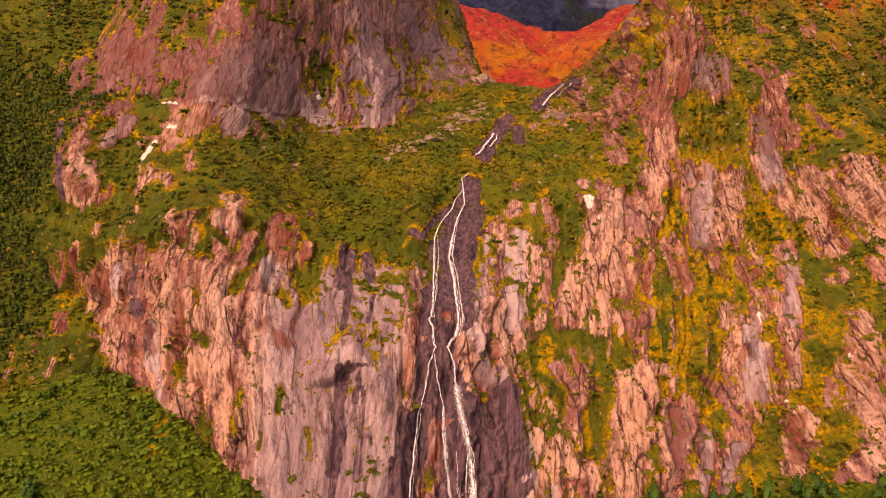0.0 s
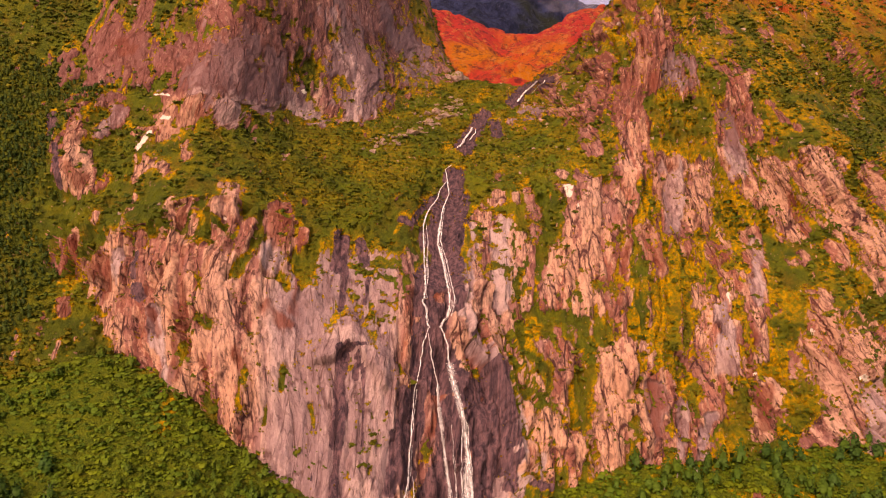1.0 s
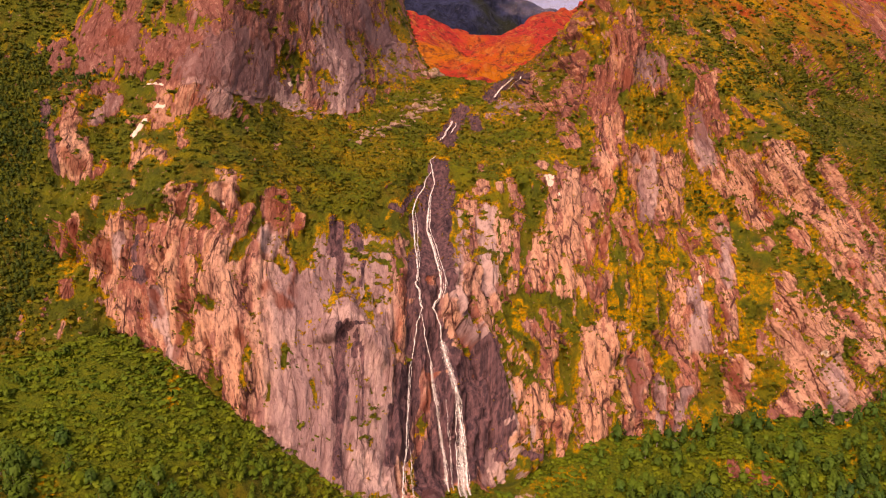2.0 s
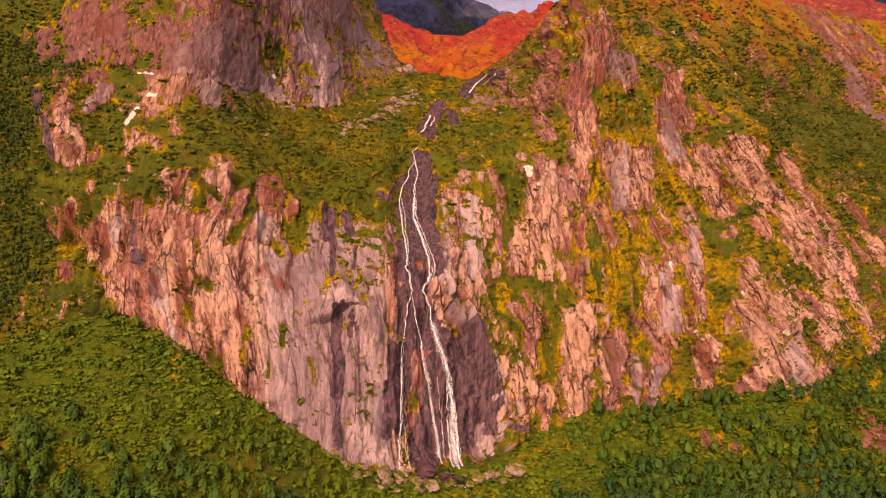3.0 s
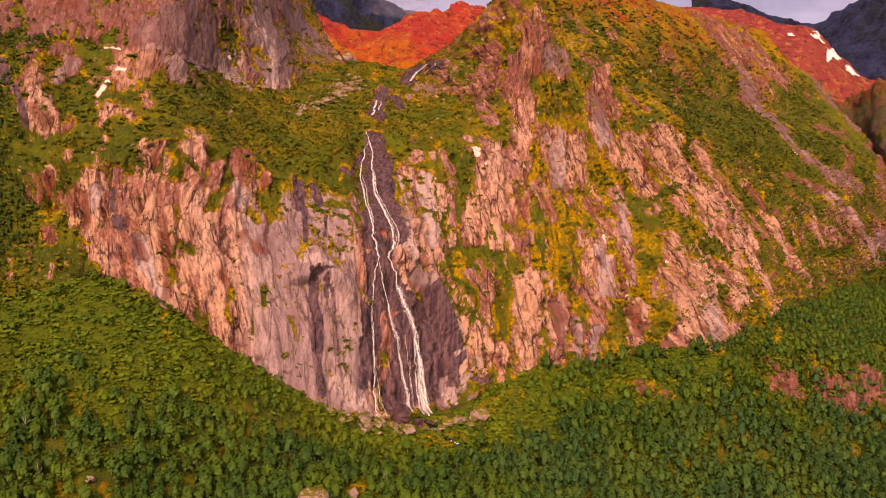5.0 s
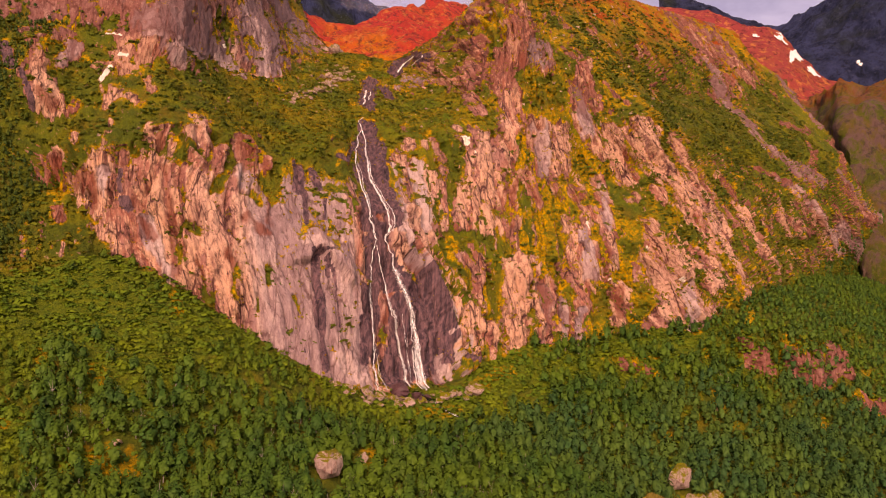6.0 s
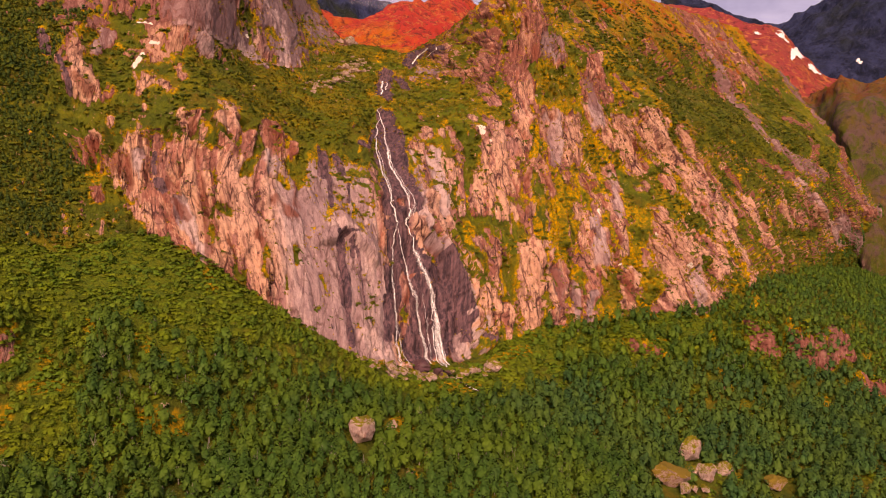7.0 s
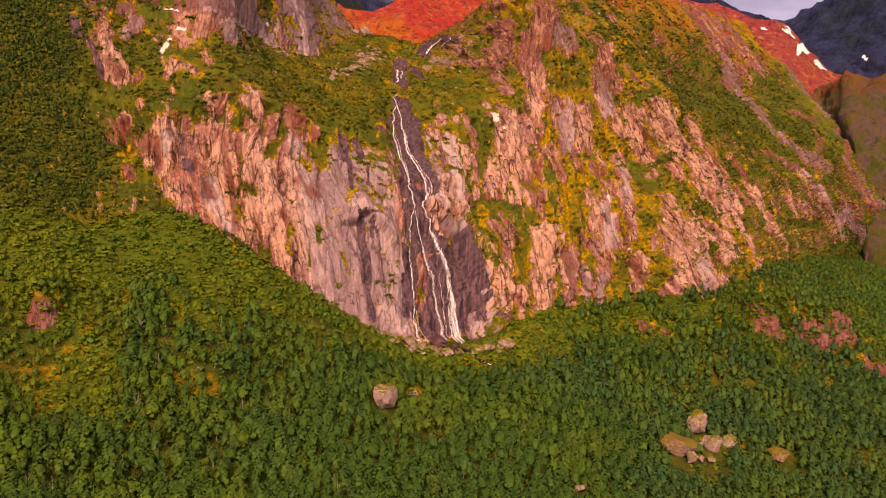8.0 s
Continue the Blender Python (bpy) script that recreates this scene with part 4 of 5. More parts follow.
# ---- the mountain ----
def sheet_object(name, r0, r1):
    s = slice(r0, r1 + 1)
    p = P[s]
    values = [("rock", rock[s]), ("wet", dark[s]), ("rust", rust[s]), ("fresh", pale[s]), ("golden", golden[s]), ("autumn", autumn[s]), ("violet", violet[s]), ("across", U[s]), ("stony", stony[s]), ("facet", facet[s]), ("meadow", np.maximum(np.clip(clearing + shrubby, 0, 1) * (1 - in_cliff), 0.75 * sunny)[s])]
    return new(name, mesh_of(name, p.reshape(-1, 3), grid_faces(*p.shape[:2]), MOUNTAIN, values))


tagged(sheet_object("ground", 0, M_FOOT), "grassy valley slope under a mountain birch wood", "ground", kind="structure")
tagged(sheet_object("cliff", M_FOOT, M_LIP), "pinkish grey ribbed rock cliff with grassy ledges", "cliff", kind="structure")
tagged(sheet_object("mountain_side", M_LIP, len(P) - 1), "steep mountain side of grass and bare rock above the cliff", "mountain", kind="structure")


def on_sheet(x, z, r0=None, r1=None):
    """Row and column of the mountain at x whose height is nearest to z."""
    j = int(np.argmin(np.abs(XS - x)))
    r0, r1 = (M_FOOT - 30 if r0 is None else r0), (M_CROWN if r1 is None else r1)
    return r0 + int(np.argmin(np.abs(P[r0:r1, j, 2] - z))), j


def ground_at(x, y):
    """Height of the valley slope at x, y."""
    j = int(np.argmin(np.abs(XS - x)))
    return float(np.interp(y, P[:M_FOOT + 1, j, 1], P[:M_FOOT + 1, j, 2]))


# ---- land and mountains farther off ----
def far_hill(name, lines, material, label, rough=14.0, nu=160, nv=60, size=70.0):
    """A hill between lines that run across it, each of the same number of (x, y, z)."""
    a = np.array(lines, float)
    u, v = np.linspace(0, a.shape[1] - 1, nu), np.linspace(0, a.shape[0] - 1, nv)
    along = np.stack([[np.interp(u, range(a.shape[1]), l[:, k]) for k in range(3)] for l in a])
    p = np.stack([[np.interp(v, range(len(a)), along[:, k, i]) for i in range(nu)] for k in range(3)], -1).transpose(1, 0, 2)
    n = normals(p)
    n *= np.sign(n[..., 2:3] + 1e-6)
    x, y, z = p[..., 0] / size, p[..., 1] / size, p[..., 2] / size
    p = p + n * (rough * fbm(x, y, z, 5) + 0.6 * rough * fbm(x * 2, y * 2, z * 0.7, 4, True))[..., None]
    ob = new(name, mesh_of(name, p.reshape(-1, 3), grid_faces(nv, nu), material))
    return tagged(ob, label, "mountain", kind="structure"), p, n


def heath_material(name="red_heath", dull=0.0):
    m, nt, bsdf = nodes_of(name, 0.9)
    c = blend(nt, span(nt, noise_node(nt, 0.012, 7, rough=0.65), 0.47, 0.57), (0.84, 0.085, 0.045), (0.86, 0.270, 0.014))
    c = blend(nt, span(nt, noise_node(nt, 0.06, 8, rough=0.7), 0.52, 0.66), c, (0.40, 0.055, 0.03))
    co, xyz = nt.nodes.new("ShaderNodeTexCoord"), nt.nodes.new("ShaderNodeSeparateXYZ")
    nt.links.new(co.outputs["Object"], xyz.inputs[0])
    high = mixed(nt, "ADD", xyz.outputs["Z"], mixed(nt, "MULTIPLY", noise_node(nt, 0.02, 7, rough=0.65), 120.0))
    c = blend(nt, span(nt, high, 296, 330), c, blend(nt, 0.75, c, (0.70, 0.060, 0.055)))
    c = blend(nt, dull, c, (0.30, 0.095, 0.11))
    c = blend(nt, span(nt, noise_node(nt, 0.13, 8, rough=0.75), 0.52, 0.60), c, blend(nt, 0.75, c, (0.12, 0.022, 0.03)))
    c = blend(nt, span(nt, noise_node(nt, 0.11, 8, (1, 1, 0.5), 0.75), 0.53, 0.62), c, blend(nt, 0.7, c, (0.86, 0.34, 0.09)))
    nt.links.new(c, bsdf.inputs["Base Color"])
    bump(nt, bsdf, noise_node(nt, 0.09, 11, rough=0.8), 1.0, 9.0)
    return m


def spur_material():
    m, nt, bsdf = nodes_of("spur_cover", 0.9)
    c = blend(nt, span(nt, noise_node(nt, 0.03, 7), 0.46, 0.66), (0.16, 0.20, 0.020), (0.34, 0.19, 0.06))
    c = blend(nt, span(nt, noise_node(nt, 0.09, 8, (1, 1, 0.4), 0.7), 0.46, 0.58), c, (0.28, 0.165, 0.15))
    co, xyz = nt.nodes.new("ShaderNodeTexCoord"), nt.nodes.new("ShaderNodeSeparateXYZ")
    nt.links.new(co.outputs["Object"], xyz.inputs[0])
    high = mixed(nt, "ADD", xyz.outputs["Z"], mixed(nt, "MULTIPLY", noise_node(nt, 0.03, 8, rough=0.7), 90.0))
    c = blend(nt, span(nt, high, 214, 250), c, blend(nt, span(nt, noise_node(nt, 0.06, 8, rough=0.7), 0.4, 0.6), (0.50, 0.22, 0.03), (0.44, 0.10, 0.03)))
    c = blend(nt, span(nt, noise_node(nt, 0.16, 8, (1, 1, 0.5), 0.75), 0.50, 0.62), c, blend(nt, 0.6, c, (0.06, 0.05, 0.045)))
    c = blend(nt, span(nt, noise_node(nt, 0.3, 7, rough=0.75), 0.54, 0.64), c, blend(nt, 0.6, c, (0.36, 0.24, 0.10)))
    nt.links.new(c, bsdf.inputs["Base Color"])
    bump(nt, bsdf, noise_node(nt, 0.11, 11, (1, 1, 0.6), 0.8), 1.0, 12.0)
    return m


HEATH, DULL_HEATH, SPUR = heath_material(), heath_material("dull_red_heath", 0.5), spur_material()


def hazy_dark_rock_material():
    m, nt, bsdf = nodes_of("hazy_dark_rock", 0.9)
    # the blue of distant haze is put into the rock colour here
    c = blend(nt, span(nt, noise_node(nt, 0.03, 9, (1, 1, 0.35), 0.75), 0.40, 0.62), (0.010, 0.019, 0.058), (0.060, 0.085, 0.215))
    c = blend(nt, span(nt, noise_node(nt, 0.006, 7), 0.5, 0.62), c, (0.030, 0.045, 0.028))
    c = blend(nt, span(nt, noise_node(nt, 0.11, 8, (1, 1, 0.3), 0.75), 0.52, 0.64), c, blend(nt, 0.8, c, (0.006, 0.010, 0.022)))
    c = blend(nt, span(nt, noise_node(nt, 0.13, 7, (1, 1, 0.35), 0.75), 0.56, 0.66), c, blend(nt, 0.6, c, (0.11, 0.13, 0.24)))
    nt.links.new(c, bsdf.inputs["Base Color"])
    bump(nt, bsdf, noise_node(nt, 0.035, 10, (1, 1, 0.35), 0.75), 1.0, 30.0)
    return m


HAZY_DARK_ROCK = hazy_dark_rock_material()
far_hill("red_hill", [
    [(-250, 520, 160), (30, 540, 140), (100, 550, 145), (160, 560, 150), (300, 640, 150), (420, 760, 120)],
    [(-250, 640, 260), (36, 640, 205), (100, 645, 200), (150, 650, 215), (250, 720, 240), (420, 860, 200)],
    [(-250, 790, 400), (38, 790, 288), (100, 800, 268), (158, 815, 286), (252, 867, 330), (430, 960, 330)],
    [(-250, 1000, 300), (60, 1000, 240), (120, 1000, 230), (200, 1000, 250), (300, 1050, 270), (480, 1100, 260)],
], HEATH, "hillside of red and orange autumn heath behind the saddle", 10.0, 260, 110, 45.0)
_, red_p, red_n = far_hill("red_slope", [
    [(330, 620, 92), (404, 589, 101), (455, 567, 109), (487, 551, 113), (518, 542, 117), (540, 530, 120), (620, 480, 110)],
    [(441, 761, 242), (518, 709, 239), (562, 677, 229), (594, 656, 222), (617, 645, 213), (637, 634, 202), (700, 560, 170)],
    [(558, 899, 365), (626, 820, 345), (653, 776, 322), (679, 742, 310), (690, 719, 280), (707, 701, 252), (800, 640, 205)],
    [(710, 1058, 295), (778, 979, 275), (805, 935, 252), (831, 901, 240), (842, 878, 210), (859, 860, 182), (952, 799, 135)],
], DULL_HEATH, "dull red heath slope with old snow below a dark mountain", 5.0, 260, 80, 45.0)
far_hill("green_spur", [
    [(390, 415, -25), (440, 405, -25), (392, 345, -25), (403, 320, -25), (462, 255, -30), (550, 105, -40)],
    [(394, 425, 43), (447, 429, 70), (401, 360, 52), (409, 333, 34), (470, 270, 20), (560, 120, 10)],
    [(461, 499, 113), (493, 486, 136), (453, 426, 135), (475, 394, 123), (520, 340, 120), (620, 200, 110)],
    [(507, 559, 174), (544, 547, 197), (527, 504, 204), (554, 465, 206), (589, 420, 202), (720, 280, 200)],
    [(677, 699, 104), (714, 687, 127), (697, 644, 134), (724, 605, 136), (759, 560, 132), (890, 420, 130)],
], SPUR, "green and brown mountain spur beyond the cliff", 12.0, 280, 120, 40.0)
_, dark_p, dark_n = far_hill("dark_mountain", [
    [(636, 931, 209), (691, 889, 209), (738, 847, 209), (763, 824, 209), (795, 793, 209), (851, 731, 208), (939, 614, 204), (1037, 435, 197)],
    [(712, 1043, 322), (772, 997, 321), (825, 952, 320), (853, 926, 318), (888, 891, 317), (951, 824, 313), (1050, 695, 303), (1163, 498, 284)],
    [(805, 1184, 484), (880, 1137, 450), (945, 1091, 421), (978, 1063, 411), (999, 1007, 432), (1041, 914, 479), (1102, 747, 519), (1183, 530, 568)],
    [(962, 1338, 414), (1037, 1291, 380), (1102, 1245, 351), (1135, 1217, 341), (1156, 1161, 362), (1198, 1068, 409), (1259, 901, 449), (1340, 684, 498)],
], HAZY_DARK_ROCK, "dark rocky mountain far off under cloud", 9.0, 300, 120, 60.0)
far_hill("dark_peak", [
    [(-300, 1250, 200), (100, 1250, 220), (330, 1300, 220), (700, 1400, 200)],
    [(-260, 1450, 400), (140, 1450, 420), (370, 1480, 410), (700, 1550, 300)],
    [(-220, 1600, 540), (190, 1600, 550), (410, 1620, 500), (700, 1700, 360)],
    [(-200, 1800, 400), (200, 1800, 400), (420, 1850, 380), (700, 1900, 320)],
], HAZY_DARK_ROCK, "dark peak in low cloud behind the saddle", 24.0, 200, 90, 110.0)

a = np.linspace(0, 2 * np.pi, 97)
ring = [np.stack([r * np.cos(a), 300 + r * np.sin(a), np.full_like(a, z)], -1) for r, z in ((300, -40), (900, -40), (2200, -60), (4200, -80))]
tagged(new("valley_floor", mesh_of("valley_floor", np.concatenate(ring), grid_faces(4, 97), SPUR)), "wide green valley floor to the horizon", "ground", kind="structure")

# ---- the waterfall ----
def outermost(x, z):
    """The foremost y of the rock about one x and z."""
    j = int(np.argmin(np.abs(XS - x)))
    q = P[M_FOOT - 30:M_CROWN, max(j - 24, 0):j + 24].reshape(-1, 3)
    d = np.hypot(q[:, 0] - x, q[:, 2] - z)
    close = d < max(0.8, d.min() + 0.1)
    return float(q[close, 1].min())


def strand_mesh(points, width, seed, lift=0.35, spread=1.0, material=None):
    """A ribbon of water laid down the rock along (x, z) points, its width unsteady."""
    rng = np.random.RandomState(seed)
    pts = np.array(points, float)
    pts[:, 1] = np.maximum(pts[:, 1], 18.2)
    s = np.concatenate([[0], np.cumsum(np.hypot(*np.diff(pts, axis=0).T))])
    n = max(int(s[-1] / 0.45), 6)
    xs, zs = np.interp(np.linspace(0, s[-1], n), s, pts[:, 0]), np.interp(np.linspace(0, s[-1], n), s, pts[:, 1])
    xs = xs + 0.25 * fbm(np.arange(n) / 5.0, np.full(n, seed * 1.7), np.zeros(n), 3) * spread
    centre = []
    for x, z in zip(xs, zs):
        centre.append((x, outermost(x, z) - lift, z))
    c = np.array(centre)
    for k in range(1, n):
        c[k, 1] = min(c[k, 1], c[k - 1, 1] + 0.22)
    w = width * (0.75 + 1.25 * value_noise(np.arange(n) / 9.0, np.full(n, seed * 3.1), np.zeros(n))) * np.linspace(0.6, 0.72, n)
    cols = np.linspace(-1, 1, 7)
    v = np.stack([np.stack([c[:, 0] + f * w / 2 + 0.04 * rng.randn(n), c[:, 1] - 0.28 * (1 - f * f) * w.clip(0, 1), c[:, 2] + 0 * w], -1) for f in cols], 1)
    return mesh_of("strand", v.reshape(-1, 3), grid_faces(n, 7), material or WATER, [("core", np.tile(1 - cols ** 2, n))])


fall = tagged(new("waterfall"), "white waterfall in thin strands down wet dark rock", "waterfall")
UPPER_STRANDS = [
    (1.15, [(9.0, 117.6), (6.8, 115.7), (7.1, 112.5), (7.4, 106.5), (4.6, 101.8), (2.8, 95.2), (1.8, 90.0), (3.2, 85.1), (3.8, 79.5), (4.6, 74.1), (3.4, 69.5), (1.4, 67.0)]),
    (0.5, [(4.0, 97.0), (3.0, 91.0), (4.2, 86.0), (4.9, 80.0), (5.8, 74.5), (4.6, 70.0)]),
    (1.15, [(1.3, 67.2), (3.2, 62.3), (3.6, 56.8), (4.8, 51.3), (6.5, 45.4), (7.2, 41.4), (7.8, 36.4), (8.3, 29.7), (8.5, 22.8), (8.3, 19.0)]),
    (0.9, [(6.9, 111.3), (4.7, 108.9), (2.9, 105.2), (-1.0, 100.5), (-2.8, 96.1), (-2.9, 92.0), (-2.8, 85.1), (-2.9, 79.6), (-3.2, 75.2), (-4.2, 74.5), (-3.0, 72.4), (-2.7, 67.9), (-2.1, 67.0)]),
    (0.35, [(-1.6, 97.0), (-1.4, 92.0), (-1.8, 86.0), (-2.2, 80.0)]),
]
LOWER_STRANDS = [
    (0.8, [(-2.4, 67.0), (-4.0, 61.9), (-4.9, 56.9), (-6.7, 50.5), (-7.7, 42.6), (-8.4, 34.9), (-8.8, 28.6), (-9.9, 24.9), (-10.4, 20.5)]),
    (0.5, [(-2.3, 65.3), (-1.4, 58.4), (0.0, 51.3), (0.1, 43.4), (1.1, 36.5), (2.1, 29.9), (2.9, 23.5), (2.8, 19.0)]),
    (0.6, [(6.7, 41.5), (5.8, 33.4), (6.0, 24.9), (5.8, 19.0)]),
    (0.8, [(7.6, 34.0), (7.4, 28.0), (7.6, 22.0), (7.2, 18.5)]),
    (0.25, [(3.6, 42.0), (3.9, 34.0), (4.3, 26.0), (4.1, 19.5)]),
    (0.25, [(-7.6, 30.0), (-7.3, 26.0), (-7.6, 20.5)]),
]
for i, (w, pts) in enumerate(UPPER_STRANDS + LOWER_STRANDS):
    part("strand", strand_mesh(pts, w, i + 1), fall)
    part("strand", strand_mesh([(x + 0.5 * w, z) for x, z in pts[len(pts) // 3:]], 0.28 * w, i + 31, 0.3, 1.8), fall)
for i, (w, pts) in enumerate(((3.0, [(3.6, 57.0), (5.2, 50.0), (7.0, 42.0), (7.6, 34.0), (7.8, 26.0), (7.4, 19.5)]), (2.0, [(0.0, 51.0), (0.6, 42.0), (1.6, 33.0), (2.6, 25.0), (2.8, 19.5)]), (3.6, [(6.8, 30.0), (7.2, 24.0), (7.0, 19.0)]))):
    part("veil", strand_mesh(pts, w, 61 + i, 0.28, 1.0, VEIL), fall, "thin spread water")
for name, pts, w in (("upper_cascade", [(20.9, 135.2), (19.6, 133.4), (16.6, 129.6), (13.4, 125.2)], 1.7), ("top_cascade", [(53.0, 158.5), (50.0, 155.7), (46.8, 152.6), (43.7, 149.0)], 1.8)):
    cascade = tagged(new(name), "small white cascade over dark wet slabs", "cascade")
    part("strand", strand_mesh(pts, w, len(name), 0.5, 2.0), cascade)
    part("strand", strand_mesh([(x + 1.4, z - 1.0) for x, z in pts[:3]], w * 0.5, len(name) + 9, 0.5, 3.0), cascade)
    part("strand", strand_mesh([(x - 0.7, z - 0.4) for x, z in pts[1:]], w * 0.6, len(name) + 15, 0.5, 3.0), cascade)


STREAM = stream_material()


def stream_mesh(points, width):
    pts = np.array(points, float)
    t = np.linspace(0, len(pts) - 1, 60)
    x, y = np.interp(t, range(len(pts)), pts[:, 0]), np.interp(t, range(len(pts)), pts[:, 1])
    x = x + 0.8 * fbm(t * 1.7, t * 0, t * 0, 3)
    v = [(px + f * width, py, ground_at(px, py) + 0.5) for px, py in zip(x, y) for f in (-0.6, -0.2, 0.2, 0.6)]
    return mesh_of("stream", v, grid_faces(60, 4), STREAM)


tagged(new("stream", stream_mesh([(4, 186), (5, 180), (7, 175.3), (8.6, 172), (10.1, 169), (13.2, 161.8), (17.5, 154.8), (21, 146)], 0.9)), "narrow stream running from the fall into the wood", "stream", kind="structure")


# ---- stones ----
def stone_mesh(seed, sx, sy, sz, corners=14, mossy=False, cuts=1):
    """An angular boulder: the hull of scattered corners, its edges worn, its faces roughened."""
    rng = np.random.RandomState(seed)
    bm = bmesh.new()
    for k in range(corners):
        d = rng.randn(3)
        d *= rng.uniform(0.85, 1.15) / np.linalg.norm(d)
        bm.verts.new(d)
    bmesh.ops.convex_hull(bm, input=bm.verts)
    bmesh.ops.delete(bm, geom=[q for q in bm.verts if not q.link_faces], context="VERTS")
    bmesh.ops.bevel(bm, geom=bm.edges[:], offset=0.045, segments=1, affect="EDGES")
    bmesh.ops.triangulate(bm, faces=bm.faces[:])
    bmesh.ops.subdivide_edges(bm, edges=bm.edges[:], cuts=cuts, use_grid_fill=True)
    bmesh.ops.triangulate(bm, faces=bm.faces[:])
    for q in bm.verts:
        q.co = Vector(q.co) * (1 + 0.10 * noise.noise(Vector(q.co) * 3.0 + Vector((seed, 0, 0))) + 0.06 * noise.noise(Vector(q.co) * 8.0 + Vector((0, seed, 0))))
        q.co = (q.co.x * sx, q.co.y * sy, q.co.z * sz)
    me = bpy.data.meshes.new("boulder")
    bm.to_mesh(me)
    bm.free()
    me.materials.append(STONE_MOSSY if mossy else STONE)
    return me


STONES_AT = []


def boulder(x, y, z, sx, sy, sz, seed, turn, label, name="boulder", group="", tilt=0, roll=0, mossy=False, wet=False):
    STONES_AT.append((x, y, max(sx, sy)))
    ob = new(name, stone_mesh(seed, sx, sy, sz, mossy=mossy, corners=24 if max(sx, sy) > 2.9 else 14, cuts=2 if max(sx, sy) > 2.5 else 1))
    if wet:
        ob.data.materials[0] = STONE_WET
    ob.matrix_world = pose(x, y, z, tilt, roll, turn)
    return tagged(ob, label, "boulder", group)


def on_ground(x, y, sx, sy, sz, seed, turn, label, sink=0.25, **more):
    return boulder(x, y, ground_at(x, y) + sz * (1 - 2 * sink), sx, sy, sz, seed, turn, label, **more)


WOOD_STONES = "boulders among the birches"
on_ground(-38, 130, 4.1, 3.4, 4.4, 3, 20, "large pale pink rounded boulder among birches", 0.1, group=WOOD_STONES)
on_ground(-27, 138, 1.9, 1.6, 1.5, 5, 70, "small brown boulder half hidden by birches", 0.1, group=WOOD_STONES)
on_ground(51.0, 118, 7.4, 4.2, 3.6, 31, 4, "great mossy yellow-brown slanting boulder in the wood", 0.12, group=WOOD_STONES, roll=24, mossy=True)
on_ground(51.5, 112.5, 2.6, 2.0, 2.2, 17, 40, "pinkish broken block below a great mossy boulder", 0.1, group=WOOD_STONES)
on_ground(55.5, 113.5, 1.5, 1.2, 1.3, 18, 10, "small pinkish block below a great mossy boulder", 0.1, group=WOOD_STONES)
on_ground(68, 131, 3.8, 3.2, 4.4, 11, 10, "upright pinkish angular boulder in the wood", 0.1, group=WOOD_STONES, roll=35)
on_ground(66, 120.5, 3.3, 2.8, 3.4, 14, 10, "pinkish angular boulder beside larger ones", 0.1, group=WOOD_STONES)
on_ground(59.5, 114, 1.8, 1.6, 1.6, 15, 80, "small grey boulder at the foot of larger ones", 0.1, group=WOOD_STONES)
on_ground(62, 122.5, 1.7, 1.4, 2.0, 16, 30, "small grey boulder wedged between larger ones", 0.1, group=WOOD_STONES)
on_ground(75, 124, 3.2, 2.4, 2.2, 19, 15, "brown boulder overgrown with scrub in the wood", 0.15, group=WOOD_STONES)
on_ground(86, 114, 4.0, 2.8, 2.6, 22, 185, "dark mossy boulder in the wood", 0.12, group=WOOD_STONES, roll=-18, mossy=True)
on_ground(0.5, 90, 1.9, 1.6, 1.7, 25, 5, "small orange-brown boulder among birches", 0.05, group=WOOD_STONES)
on_ground(-30, 114, 1.3, 1.1, 1.1, 27, 65, "small pale boulder among birches", 0.05, group=WOOD_STONES)
on_ground(-86, 136, 1.3, 1.0, 1.1, 28, 35, "small pale boulder in a clearing", 0.05, group=WOOD_STONES)
rng = np.random.RandomState(4)
for i in range(60):
    f = rng.rand()
    x = np.interp(f, [0, 0.2, 0.45, 0.7, 1], [-27, -16, -6, 9, 25]) + rng.randn() * 1.5
    y = np.interp(f, [0, 0.2, 0.45, 0.7, 1], [176, 175.5, 178, 181, 184]) + rng.randn() * 2.0
    r = rng.uniform(0.6, 1.5) * (2.0 if i % 6 == 0 else 1)
    wet = -9 < x < 8 and y > 179
    on_ground(x, y, r * 1.25, r, r * 0.8, 100 + i % 12, rng.uniform(0, 360), "dark wet fallen boulder at the foot of the waterfall" if wet else "grey fallen boulder at the foot of the waterfall", 0.15, group="boulders at the foot of the fall", wet=wet)
FALL_STONES = "boulders at the foot of the fall"
for x, y, r, k, label in ((-15.5, 178, 2.6, 41, "large pale pink boulder beside the plunge pool"), (-11.5, 177.5, 1.7, 42, "pale grey boulder beside the plunge pool"), (-3.0, 183.5, 2.7, 43, "dark wet boulder under the falling water"), (1.5, 180.5, 1.8, 44, "dark wet boulder under the falling water"), (12.0, 180, 2.0, 45, "grey boulder beside the stream"), (15.5, 181.5, 1.5, 46, "grey boulder beside the stream"), (21.0, 181.5, 1.3, 47, "grey boulder beside the stream")):
    on_ground(x, y, r * 1.3, r, r * 0.85, k, 37 * k, label, 0.12, group=FALL_STONES, wet=label.startswith("dark"))
